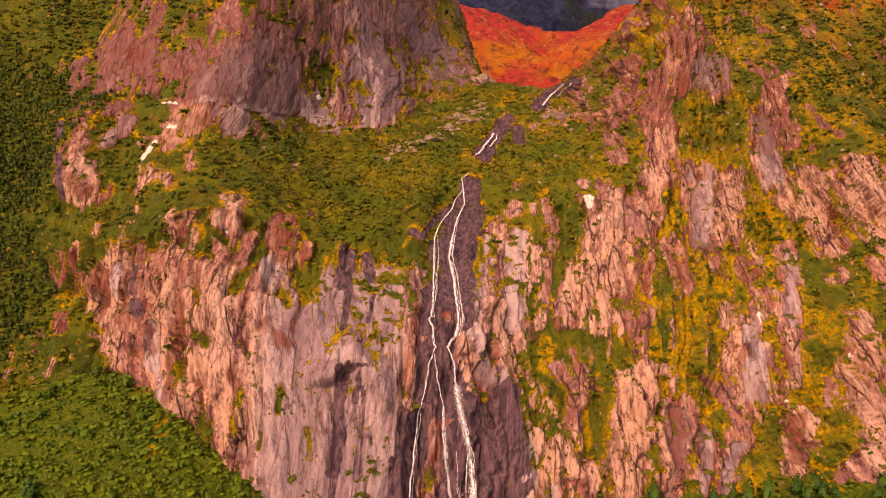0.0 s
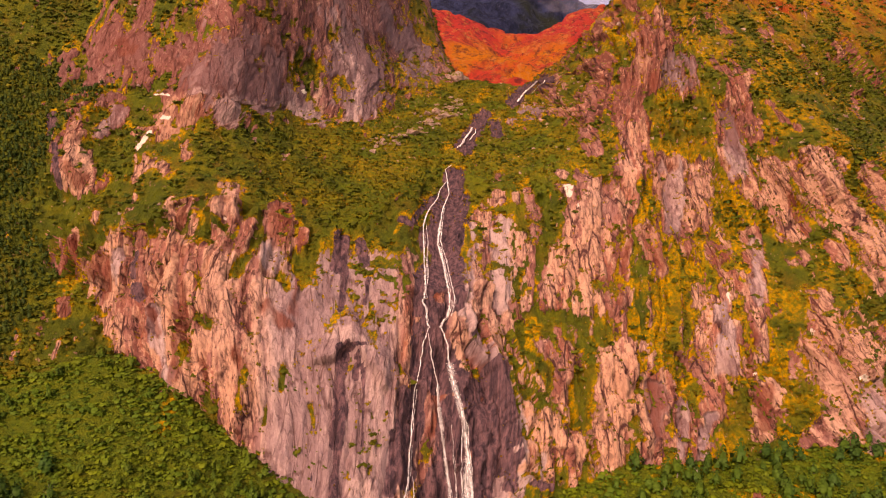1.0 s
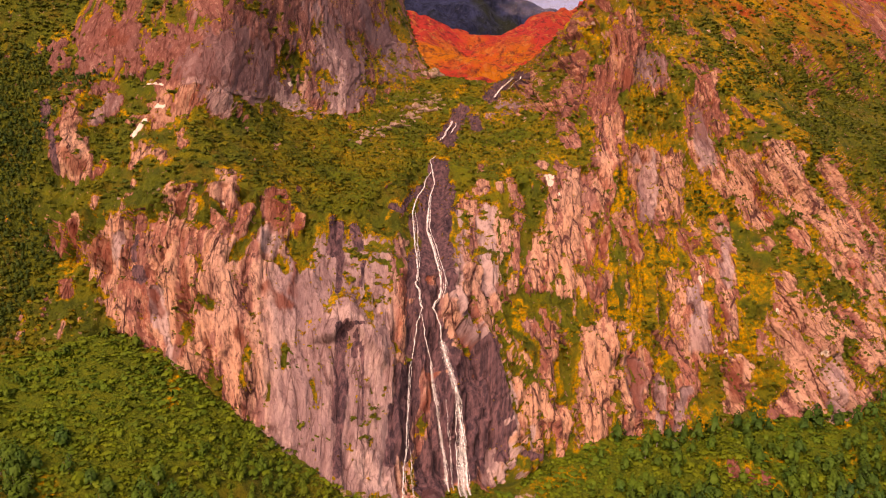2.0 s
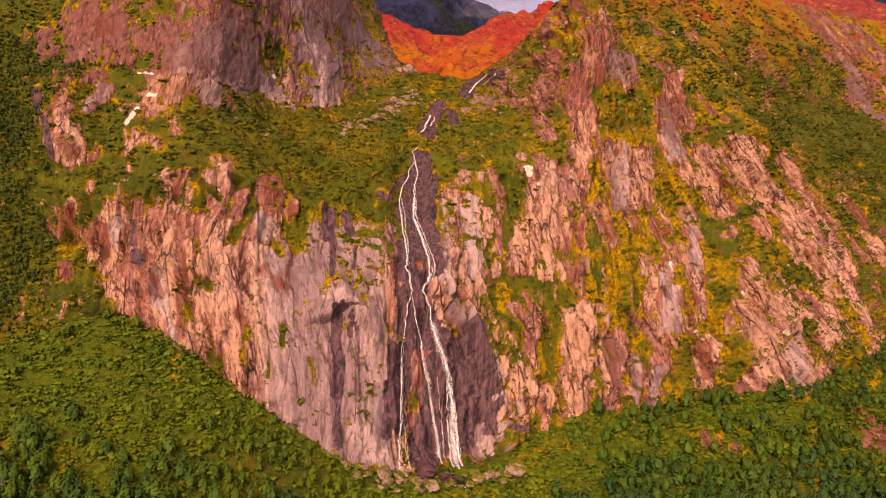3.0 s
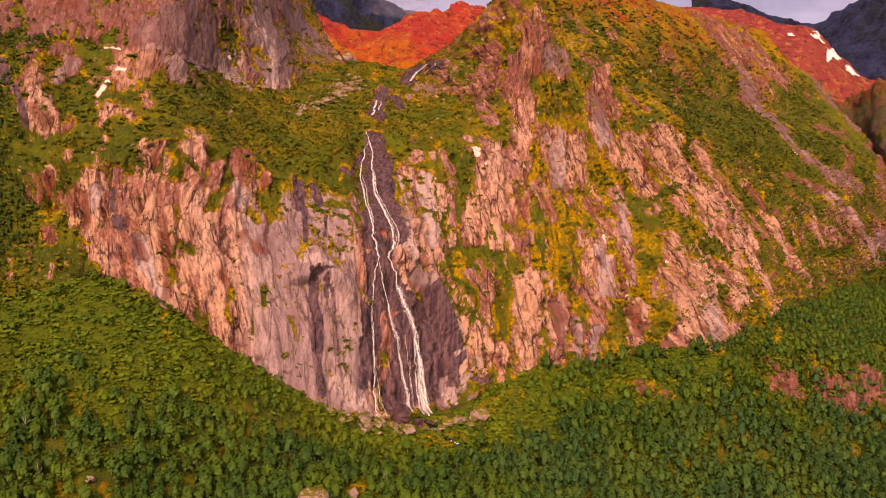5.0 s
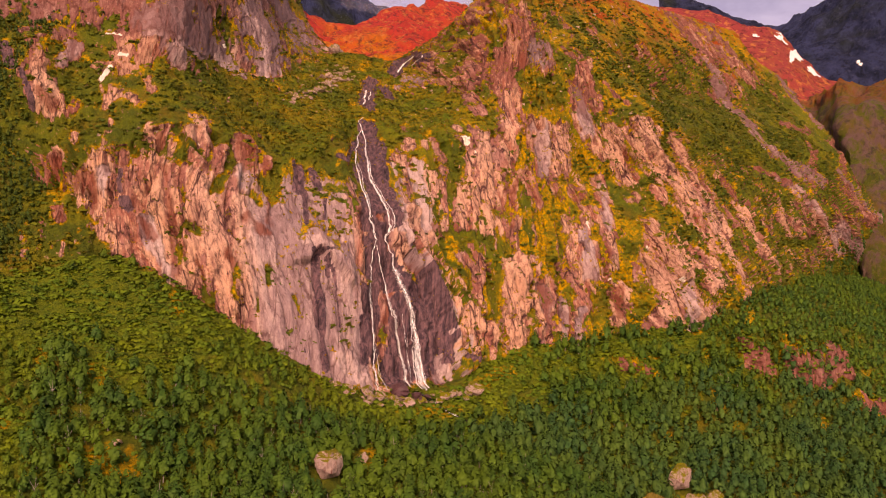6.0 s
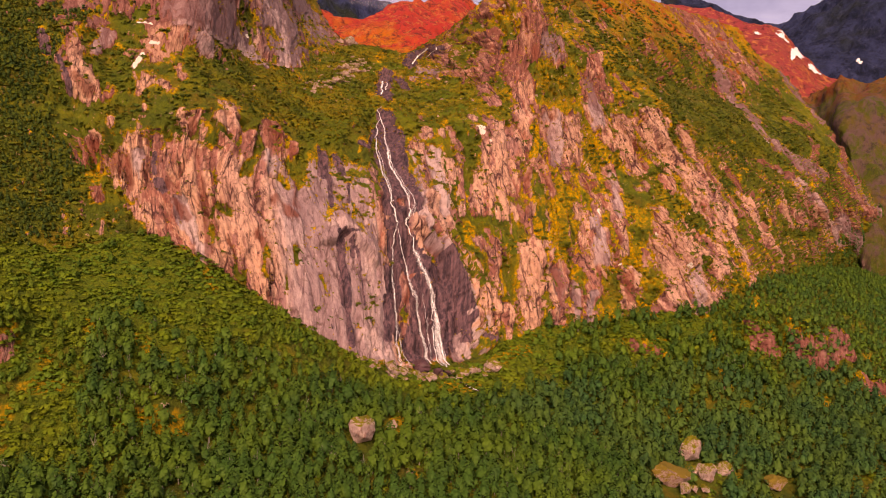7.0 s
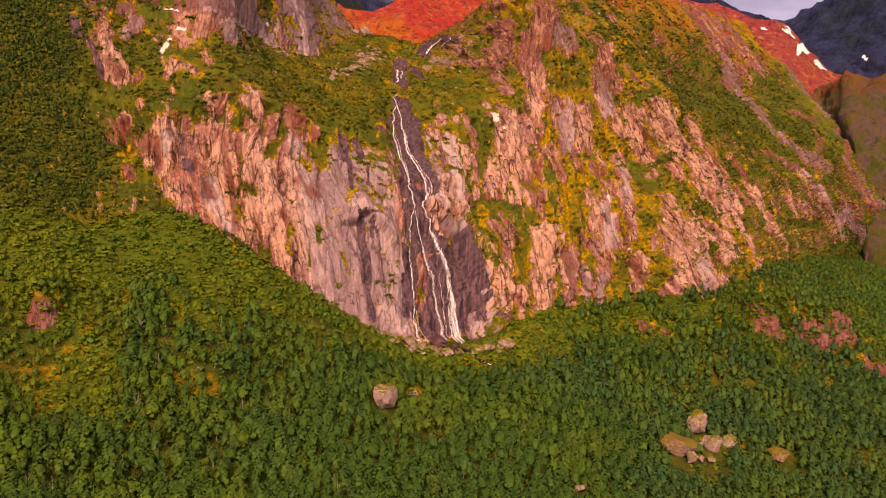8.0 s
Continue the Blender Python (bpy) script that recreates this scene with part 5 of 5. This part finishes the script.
for i in range(85):
    f, g = rng.rand(), rng.rand()
    x = np.interp(f, [0, 0.35, 1], [-24, -2, 18]) + rng.randn() * 2.5
    z = np.interp(f, [0, 0.35, 1], [127, 133, 149]) + rng.randn() * 2.2
    a, b = on_sheet(x, z, M_LIP, M_BENCH)
    r = rng.uniform(0.5, 1.3) * (1.8 if i % 6 == 0 else 1)
    boulder(*(P[a, b] + (0, 0, 0.3 * r)), r * 1.4, r * 1.1, r * 0.8, 120 + i % 10, rng.uniform(0, 360), "pale scree boulder on the grassy bench", group="scree on the bench")
for x, z, r in ((20, 165, 4.0), (23, 166, 2.6), (17, 166.5, 2.4)):
    a, b = on_sheet(x, z, M_LIP, M_WALL)
    boulder(*(P[a, b] + (0, 0, 0.3 * r)), r * 1.3, r, r * 0.9, 140 + int(r), 20 * r, "large grey boulder at the foot of the rock wall", group="boulders on the saddle")


LOOSE = [stone_mesh(160 + i, 1.2, 1.0, 0.9, 14) for i in range(8)]


def loose_rocks(pts):
    for k, q in enumerate(pts):
        ob = new("loose_rock", LOOSE[k % 8])
        r = random.uniform(0.4, 1.0) * (1.7 if k % 9 == 0 else 1)
        ob.matrix_world = pose(*q, random.uniform(-20, 20), random.uniform(-20, 20), random.uniform(0, 360)) @ Matrix.Diagonal((r, r, r, 1))
        tagged(ob, "pale loose rock on the grassy mountain side", "rock", "loose rocks on the mountain side")


# ---- trees and scrub ----
ICO = bmesh.new()
bmesh.ops.create_icosphere(ICO, subdivisions=1, radius=1.0)
ICO_V, ICO_F = np.array([v.co[:] for v in ICO.verts]), np.array([[v.index for v in f.verts] for f in ICO.faces])
ICO.free()


def tree_shape(seed, height, radius, leaves=50):
    """Trunk and crown of a mountain birch: limbs and an upright, uneven crown of small leaf sprays."""
    rng = np.random.RandomState(seed)
    tv, tf = [], []

    def limb(a, b, ra, rb):
        k = len(tv)
        for c, r in ((a, ra), (b, rb)):
            for q in range(4):
                tv.append((c[0] + r * math.cos(q * 1.571), c[1] + r * math.sin(q * 1.571), c[2]))
        tf.extend([(k + q, k + (q + 1) % 4, k + 4 + (q + 1) % 4, k + 4 + q) for q in range(4)])

    fork = np.array([rng.randn() * 0.15, rng.randn() * 0.15, height * 0.42])
    limb(np.zeros(3) - (0, 0, 0.6), fork, 0.16, 0.10)
    for i in range(6):
        ang = i * 2.4 + rng.rand()
        up = rng.uniform(0.32, 0.68) if i else 0.74
        out = radius * (0.5 if i else 0.1) * rng.uniform(0.7, 1.1)
        c = np.array([math.cos(ang) * out, math.sin(ang) * out, height * up])
        limb(fork * rng.uniform(0.7, 1.0), c, 0.07, 0.02)
    cf = ICO_F.tolist()
    cv = list((ICO_V * (1 + 0.25 * rng.randn(12, 1))) * (0.6 * radius, 0.6 * radius, 0.30 * height) + (0, 0, 0.50 * height))
    phase = rng.uniform(0, 6.28)
    for i in range(leaves):
        up = (i + rng.rand()) / leaves
        ang = i * 2.4 + rng.uniform(-0.5, 0.5)
        wide = radius * (1 - up) ** 0.62 * min(1.0, 0.55 + up / 0.35) * (1 + 0.28 * math.sin(3 * ang + phase + 5 * up))
        d = np.array([math.cos(ang), math.sin(ang), 0.35 + 0.9 * up])
        p = (d[0] * wide, d[1] * wide, height * (0.18 + 0.84 * up))
        leaf_spray(rng, cv, cf, np.array(p), d + 0.4 * rng.randn(3), rng.uniform(0.22, 0.42) * radius / 1.5 * (1.15 - 0.5 * up) * (1.3 if leaves < 20 else 1))
    return np.array(tv), np.array(tf), np.array(cv), np.array(cf)


def leaf_spray(rng, cv, cf, p, n, s):
    """A small bent spray of leaves at p that faces n."""
    n = n / np.linalg.norm(n)
    a = np.cross(n, (0.3, 0.2, 1.0))
    a /= np.linalg.norm(a)
    b = np.cross(n, a)
    k = len(cv)
    cv += [p - a * s - b * s * 0.6, p + a * s * 0.9 - b * s * 0.8 - n * 0.1 * s, p + a * s * 0.7 + b * s + n * 0.2 * s, p - a * s * 0.8 + b * s * 0.7 - n * 0.2 * s]
    cf += [(k, k + 1, k + 2), (k, k + 2, k + 3)]


def bush_shape(seed, leaves=9):
    """A low open bush: a dome of leaf sprays that look up and outwards."""
    rng = np.random.RandomState(seed)
    cv, cf = [], []
    for i in range(leaves):
        d = rng.randn(3)
        d[2] = abs(d[2]) + 0.25
        d /= np.linalg.norm(d)
        leaf_spray(rng, cv, cf, d * (0.95, 0.95, 0.42) * rng.uniform(0.3, 1.05), d + (0, 0, 0.3) + 0.45 * rng.randn(3), rng.uniform(0.17, 0.34))
    return np.array(cv), np.array(cf)


def tuft_shape(seed, blades=7):
    rng = np.random.RandomState(seed)
    cv, cf = [], []
    for i in range(blades):
        ang, r = rng.uniform(0, 6.28), rng.uniform(0, 0.5)
        base = np.array([math.cos(ang) * r, math.sin(ang) * r, -0.2])
        tip = base + (rng.randn() * 0.35, rng.randn() * 0.35, rng.uniform(0.5, 0.9))
        side = np.array([math.sin(ang * 3), math.cos(ang * 3), 0]) * 0.2
        k = len(cv)
        cv += [base - side, base + side, tip + side * 0.5, tip - side * 0.5]
        cf += [(k, k + 1, k + 2), (k, k + 2, k + 3)]
    return np.array(cv), np.array(cf)


CELL = np.linalg.norm(np.cross(P[1:, :-1] - P[:-1, :-1], P[:-1, 1:] - P[:-1, :-1]), axis=-1)


def scatter(seed, count, weight, gap):
    """Places on the mountain, picked by area and weight, at least about gap apart."""
    rng = np.random.RandomState(seed)
    w = (CELL * weight[:-1, :-1]).ravel()
    pick = rng.choice(w.size, count, p=w / w.sum())
    i, j = np.unravel_index(pick, CELL.shape)
    f, g = rng.rand(count)[:, None], rng.rand(count)[:, None]
    pts = P[i, j] + (P[i + 1, j] - P[i, j]) * f + (P[i, j + 1] - P[i, j]) * g
    taken, keep = {}, []
    for k, p in enumerate(pts):
        key = tuple((p / gap).astype(int))
        near = [taken.get((key[0] + a, key[1] + b, key[2] + c)) for a in (-1, 0, 1) for b in (-1, 0, 1) for c in (-1, 0, 1)]
        if all(q is None or ((p - q) ** 2).sum() > gap * gap for q in near):
            taken[key] = p
            keep.append(k)
    return pts[keep]


def roundness(v, rng, up=0.0):
    """The way that leaves face, outwards from the middle of their crown, with some disorder."""
    lo, hi = v.min(0), v.max(0)
    n = (v - (lo + (hi - lo) * (0.5, 0.5, 0.3))) / np.maximum(hi - lo, 0.1)
    n = n / np.maximum(np.linalg.norm(n, axis=1, keepdims=True), 1e-6) + 0.28 * rng.randn(*v.shape) + (0, -0.4 * up, up)
    return n / np.maximum(np.linalg.norm(n, axis=1, keepdims=True), 1e-6)


def joined(shapes, pts, seed, lo, hi, squash=0.15, up=0.0):
    """Vertices, faces and each copy's own tone: a turned and sized copy of a shape at each place."""
    rng = np.random.RandomState(seed)
    vs, fs, ts, ns, k = [], [], [], [], 0
    rounds = [roundness(v, rng, up) for v, f in shapes]
    for p in pts:
        which = rng.randint(len(shapes))
        (v, f), r = shapes[which], rounds[which]
        a, s = rng.uniform(0, 6.283), rng.uniform(lo, hi)
        c, d = math.cos(a) * s, math.sin(a) * s
        vs.append(np.stack([v[:, 0] * c - v[:, 1] * d, v[:, 0] * d + v[:, 1] * c, v[:, 2] * s * rng.uniform(1 - squash, 1 + squash)], -1) + p)
        fs.append(f + k)
        ns.append(np.stack([(r[:, 0] * c - r[:, 1] * d) / s, (r[:, 0] * d + r[:, 1] * c) / s, r[:, 2]], -1))
        ts.append(np.full(len(v), rng.rand()))
        k += len(v)
    return np.concatenate(vs), np.concatenate(fs), [("tone", np.concatenate(ts))], np.concatenate(ns)


TREES = [tree_shape(200 + i, 4.4 + 0.35 * (i % 4), 1.5 + 0.16 * (i % 3)) for i in range(6)]
def step_rock_below():
    """The rock steps and the strip of ground just below them."""
    out = step_rock.copy()
    for k in range(1, 7):
        out[:-k] = np.maximum(out[:-k], step_rock[k:])
    return out


patchy = smooth(fbm(X / 26, Y / 26, Z / 26, 3), -0.5, -0.05)
wooded = smooth(Y, 58, 66) * smooth(-ROW, -M_FOOT - 3, -M_FOOT + 6) * (0.45 + 0.55 * patchy) * (1 - 0.93 * clearing) * (1 - 0.93 * shrubby) * smooth(-X, -478, -450) * smooth(X, -190, -160) * (1 - 0.4 * smooth(X, 170, 240))
side_wood = smooth(-X + 16 * fbm(X / 14, Y / 14, Z / 14, 3), 112, 152) * (0.25 + 0.75 * patchy) * smooth(X, -190, -160) * smooth(ROW, M_FOOT - 2, M_FOOT + 8) * smooth(-ROW, -M_WALL, -M_BENCH) * (1 - rock)
in_front = smooth(step_rock_below(), 0.1, 0.6)
wooded = np.maximum(wooded, 0.8 * wood_edge) * (1 - 0.95 * in_front) * (1 - 0.85 * strokes(GOLDEN_FLOOR_A, GOLDEN_FLOOR_B, edge=1.0))
stand = scatter(11, 60000, wooded, 2.3)
sx, sy, sr = (np.array(c) for c in zip(*STONES_AT))
off = np.hypot(stand[:, :1] - sx + 0.35 * sr, (stand[:, 1:2] - sy + 0.9 * sr) * 0.75)
stand = stand[(off > sr * 1.0 + 0.9).all(1) & (np.hypot((stand[:, 0] - 10) / 40, (stand[:, 1] - 186) / 23) > 1 + 0.15 * np.sin(stand[:, 0] / 3))]
near = (stand[:, 0] > -78) & (stand[:, 0] < -4) & (stand[:, 1] < 112)
near_pts, far_pts = stand[near][:300], np.concatenate([stand[near][300:], stand[~near]])

birch = []
for i, (tv, tf, cv, cf) in enumerate(TREES):
    tree = tagged(new("birch_tree"), "green mountain birch in the dense valley wood", "tree", "birches of the wood")
    part("trunk", mesh_of("trunk", tv, tf, BARK), tree)
    part("crown", mesh_of("crown", cv, cf, LEAVES_SINGLE, facing=roundness(cv, np.random.RandomState(i), 0.3)), tree)
    birch.append(tree)
rng = np.random.RandomState(21)
for i, p in enumerate(near_pts):
    s = rng.uniform(0.8, 1.35)
    m = pose(*p, 0, 0, rng.uniform(0, 360)) @ Matrix.Diagonal((s, s, s * rng.uniform(0.85, 1.15), 1))
    if i < 6:
        birch[i].matrix_basis = m
    else:
        base = birch[i % 6].matrix_basis.copy()
        birch[i % 6].matrix_basis = Matrix()
        copy_thing(birch[i % 6], m)
        birch[i % 6].matrix_basis = base
FAR_TREES = [tree_shape(220 + i, 4.3, 1.5, 16) for i in range(4)]
light_side = ((far_pts[:, 0] < -8) & (far_pts[:, 1] > 150 - 0.25 * (far_pts[:, 0] + 8))) | ((far_pts[:, 0] < -104) & (far_pts[:, 1] > 110) & (far_pts[:, 1] < 190))
side_pts, far_pts = far_pts[light_side], far_pts[~light_side]
beyond = far_pts[:, 0] > 130
# same tree shapes; bluer, slightly darker leaves are given by position alone
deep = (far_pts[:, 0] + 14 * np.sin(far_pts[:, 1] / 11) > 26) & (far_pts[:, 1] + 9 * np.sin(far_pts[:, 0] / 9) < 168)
va, fa, ta, na = joined([(t[2], t[3]) for t in TREES], far_pts[~beyond & ~deep], 31, 0.75, 1.4, up=0.3)
vb, fb, tb, nb = joined([(t[2], t[3]) for t in FAR_TREES], far_pts[beyond & ~deep], 32, 0.5, 1.05)
v, f = np.concatenate([va, vb]), np.concatenate([fa, fb + len(va)])
n, r = [("tone", np.concatenate([ta[0][1], tb[0][1]]))], np.concatenate([na, nb])
wood = tagged(new("birch_wood"), "dense green mountain birch wood on the valley slope", "trees", kind="stuff")
part("crowns", mesh_of("crowns", v, f, LEAVES, n, r), wood)
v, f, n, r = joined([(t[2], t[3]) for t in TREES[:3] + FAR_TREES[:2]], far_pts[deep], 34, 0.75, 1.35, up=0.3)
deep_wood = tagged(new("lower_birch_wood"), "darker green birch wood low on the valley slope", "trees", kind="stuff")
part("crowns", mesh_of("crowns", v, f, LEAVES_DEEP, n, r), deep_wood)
v, f, n, r = joined([(t[2], t[3]) for t in TREES], side_pts, 33, 0.4, 0.85, up=0.35)
low = scatter(12, 22000, side_wood, 1.35)
vb, fb, tb, nb = joined([(t[2], t[3]) for t in FAR_TREES], low, 35, 0.3, 0.65, 0.3)
hillside_wood = tagged(new("hillside_birches"), "light green low birches and willows on the steep slope", "trees", kind="stuff")
part("crowns", mesh_of("crowns", v, f, LEAVES_LIGHT, n, r), hillside_wood)
part("crowns", mesh_of("crowns", vb, fb, LEAVES_HIGH, tb, nb), hillside_wood)
v, f, n, r = joined([(t[0], t[1]) for t in TREES], far_pts[~beyond & ~deep][:700], 31, 0.75, 1.4)
part("trunks", mesh_of("trunks", v, f, BARK), wood)

green = (1 - smooth(rock, 0.05, 0.45)) * smooth(ROW, M_FOOT - 2, M_FOOT + 4) * smooth(-Z, -235, -205) * smooth(-X, -390, -360) * smooth(X, -230, -180)
thick = smooth(fbm(X / 12, Y / 12, Z / 12, 3), -0.25, 0.25)
on_bench = smooth(ROW, M_LIP - 4, M_LIP + 8) * smooth(-ROW, -M_BENCH - 8, -M_BENCH + 4) * smooth(X, -70, -50) * smooth(-X, -70, -50)
bushes = scatter(41, 14000, green * (1 - 0.35 * on_bench) * (0.25 + 0.75 * thick) * (1 - 0.7 * autumn) * (1 - 0.6 * golden), 1.4)
v, f, n, r = joined([bush_shape(300 + i, 26) for i in range(5)], bushes, 42, 0.6, 2.0, 0.3, 0.9)
tagged(new("scrub", mesh_of("scrub", v, f, SCRUB, n, r)), "low green willow and birch scrub on ledges", "shrubs", kind="stuff")
loose_rocks(scatter(53, 420, green * (smooth(X, 20, 60) * smooth(-X, -215, -180) + 0.5 * smooth(X, -125, -110) * smooth(-X, 60, 75)) * smooth(ROW, M_BROW, M_LIP), 2.5)[:260])
sward = scatter(49, 9000, green * on_bench, 1.0)
v, f, n, r = joined([tuft_shape(360 + i) for i in range(5)], sward, 50, 0.5, 1.1, 0.3, 1.2)
tagged(new("meadow_grass", mesh_of("meadow_grass", v, f, MEADOW, n, r)), "rough green and yellow grass on the bench", "grass", kind="stuff")
bushes = scatter(47, 20000, green * (smooth(X, 85, 130) + 0.6 * smooth(-X, 40, 70) * smooth(ROW, M_LIP, M_LIP + 20) + 1.8 * smooth(-X, 98, 125) + 0.08 * on_bench) * (1 - 0.8 * autumn) * (1 - 0.7 * golden) * (0.1 + 0.9 * thick), 1.3)
v, f, n, r = joined([bush_shape(330 + i, 24) for i in range(5)], bushes, 48, 0.5, 1.7, 0.3, 0.8)
tagged(new("dark_scrub", mesh_of("dark_scrub", v, f, DWARF, n, r)), "dark green dwarf birch scrub on the mountain side", "shrubs", kind="stuff")
under_wood = scatter(43, 15000, smooth(Y, 62, 70) * smooth(-ROW, -M_FOOT - 4, -M_FOOT) * smooth(X, -180, -160) * smooth(-X, -380, -340) * np.clip(0.15 + clearing + 1.3 * shrubby, 0, 1.3), 1.15)
v, f, n, r = joined([bush_shape(320 + i, 24) for i in range(4)], under_wood, 44, 0.6, 2.1, 0.3, 0.4)
tagged(new("undergrowth", mesh_of("undergrowth", v, f, SHRUB, n, r)), "fresh green willow scrub and ferns below the cliff", "shrubs", kind="stuff")
tufts = scatter(45, 26000, np.maximum(in_cliff, 2 * smooth(step_rock_below(), 0.1, 0.5)) * np.clip((0.25 * edge_band + 1.2 * rim + 0.75 * golden * (1 - rock)) * clumps, 0, 1) * smooth(-Z, -235, -205) * smooth(X, -130, -110) * smooth(-X, -260, -220), 0.7)
v, f, n, r = joined([tuft_shape(340 + i) for i in range(5)], tufts, 46, 0.35, 0.85, 0.3)
tagged(new("golden_grass", mesh_of("golden_grass", v, f, GOLD_GRASS, n, r)), "tufts of golden grass along the rock edges", "grass", kind="stuff")


# ---- old snow, low cloud and the sky's far edge ----
def snow_patch(hill_p, hill_n, i, j, high, wide, seed):
    """A ragged sheet of snow lying on a hill about one place of its grid."""
    rng = np.random.RandomState(seed)
    v, w = np.meshgrid(np.linspace(-1, 1, 24), np.linspace(-1, 1, 32), indexing="ij")
    ri, rj = np.clip(i + v * high, 0, hill_p.shape[0] - 1.01), np.clip(j + w * wide, 0, hill_p.shape[1] - 1.01)
    a, b = ri.astype(int), rj.astype(int)
    fa, fb = (ri - a)[..., None], (rj - b)[..., None]
    p = (hill_p[a, b] * (1 - fa) + hill_p[a + 1, b] * fa) * (1 - fb) + (hill_p[a, b + 1] * (1 - fa) + hill_p[a + 1, b + 1] * fa) * fb
    keep = 1 - np.hypot(v, w) + 0.9 * fbm(v * 1.8 + seed, w * 2.2, v * 0, 3) > 0.3
    p = p + hill_n[a, b] * 1.5
    faces = grid_faces(24, 32)
    faces = faces[keep.ravel()[faces].all(1)]
    group = np.arange(p.shape[0] * p.shape[1])
    for _ in range(80):
        low = group[faces].min(1)
        for k in range(4):
            np.minimum.at(group, faces[:, k], low)
    of = group[faces[:, 0]]
    faces = faces[of == np.bincount(of).argmax()]
    used, faces = np.unique(faces, return_inverse=True)
    p, faces = p.reshape(-1, 3)[used], faces.reshape(-1, 4)
    return tagged(new("snow_patch", mesh_of("snow_patch", p.reshape(-1, 3), faces, SNOW)), "patch of old white snow on the red slope", "snow", "old snow")


def sky_material():
    m = bpy.data.materials.new("cloudy_sky")
    m.use_nodes = True
    nt = m.node_tree
    nt.nodes.remove(nt.nodes["Principled BSDF"])
    e = nt.nodes.new("ShaderNodeEmission")
    nt.links.new(blend(nt, span(nt, noise_node(nt, 0.0022, 5, (1, 1, 2.4)), 0.35, 0.68), (0.36, 0.44, 0.76), (0.60, 0.71, 1.08)), e.inputs["Color"])
    nt.links.new(e.outputs[0], nt.nodes["Material Output"].inputs["Surface"])
    return m


def cloud_material():
    m, nt, bsdf = nodes_of("low_cloud", 1.0)
    bsdf.inputs["Base Color"].default_value = (0.6, 0.58, 0.70, 1)
    # the sheet glows faintly of itself, in place of light scattered through cloud
    bsdf.inputs["Emission Color"].default_value = (0.42, 0.42, 0.58, 1)
    bsdf.inputs["Emission Strength"].default_value = 0.35
    nt.links.new(span(nt, noise_node(nt, 0.006, 6, (1, 1, 2.2)), 0.52, 0.84), bsdf.inputs["Alpha"])
    return m


for hill, i, j, high, wide, seed in (((red_p, red_n), 46, 165, 6.0, 24, 1), ((red_p, red_n), 47, 198, 3.6, 22, 2), ((red_p, red_n), 48, 99, 1.2, 8, 3), ((red_p, red_n), 50, 130, 1.8, 22, 4), ((dark_p, dark_n), 32, 199, 2.4, 3.4, 5)):
    snow_patch(*hill, i, j, high, wide, seed)
a = np.linspace(radians(-40), radians(85), 60)
dome = [np.stack([3000 * np.sin(a), 3000 * np.cos(a), np.full_like(a, z)], -1) for z in (100, 700, 1300, 1900)]
tagged(new("backdrop", mesh_of("backdrop", np.concatenate(dome), grid_faces(4, 60), sky_material())), "pale lavender overcast sky", "sky", kind="structure")
CLOUD = cloud_material()
for name, x0, y0, x1, y1, lo, hi in (("cloud", -150, 1330, 560, 1420, 445, 700),):
    u, v = np.meshgrid(np.linspace(0, 1, 30), np.linspace(0, 1, 10))
    x, y, z = x0 + (x1 - x0) * u, y0 + (y1 - y0) * u, lo + (hi - lo) * v
    p = np.stack([x, y - 50 * np.sin(np.pi * v) + 30 * fbm(x / 90, z / 60, z * 0, 3), z + 25 * fbm(x / 70, y / 70, z / 50, 3)], -1)
    tagged(new(name, mesh_of("cloud", p.reshape(-1, 3), grid_faces(10, 30), CLOUD)), "low grey cloud against the dark mountain", "cloud", kind="structure")
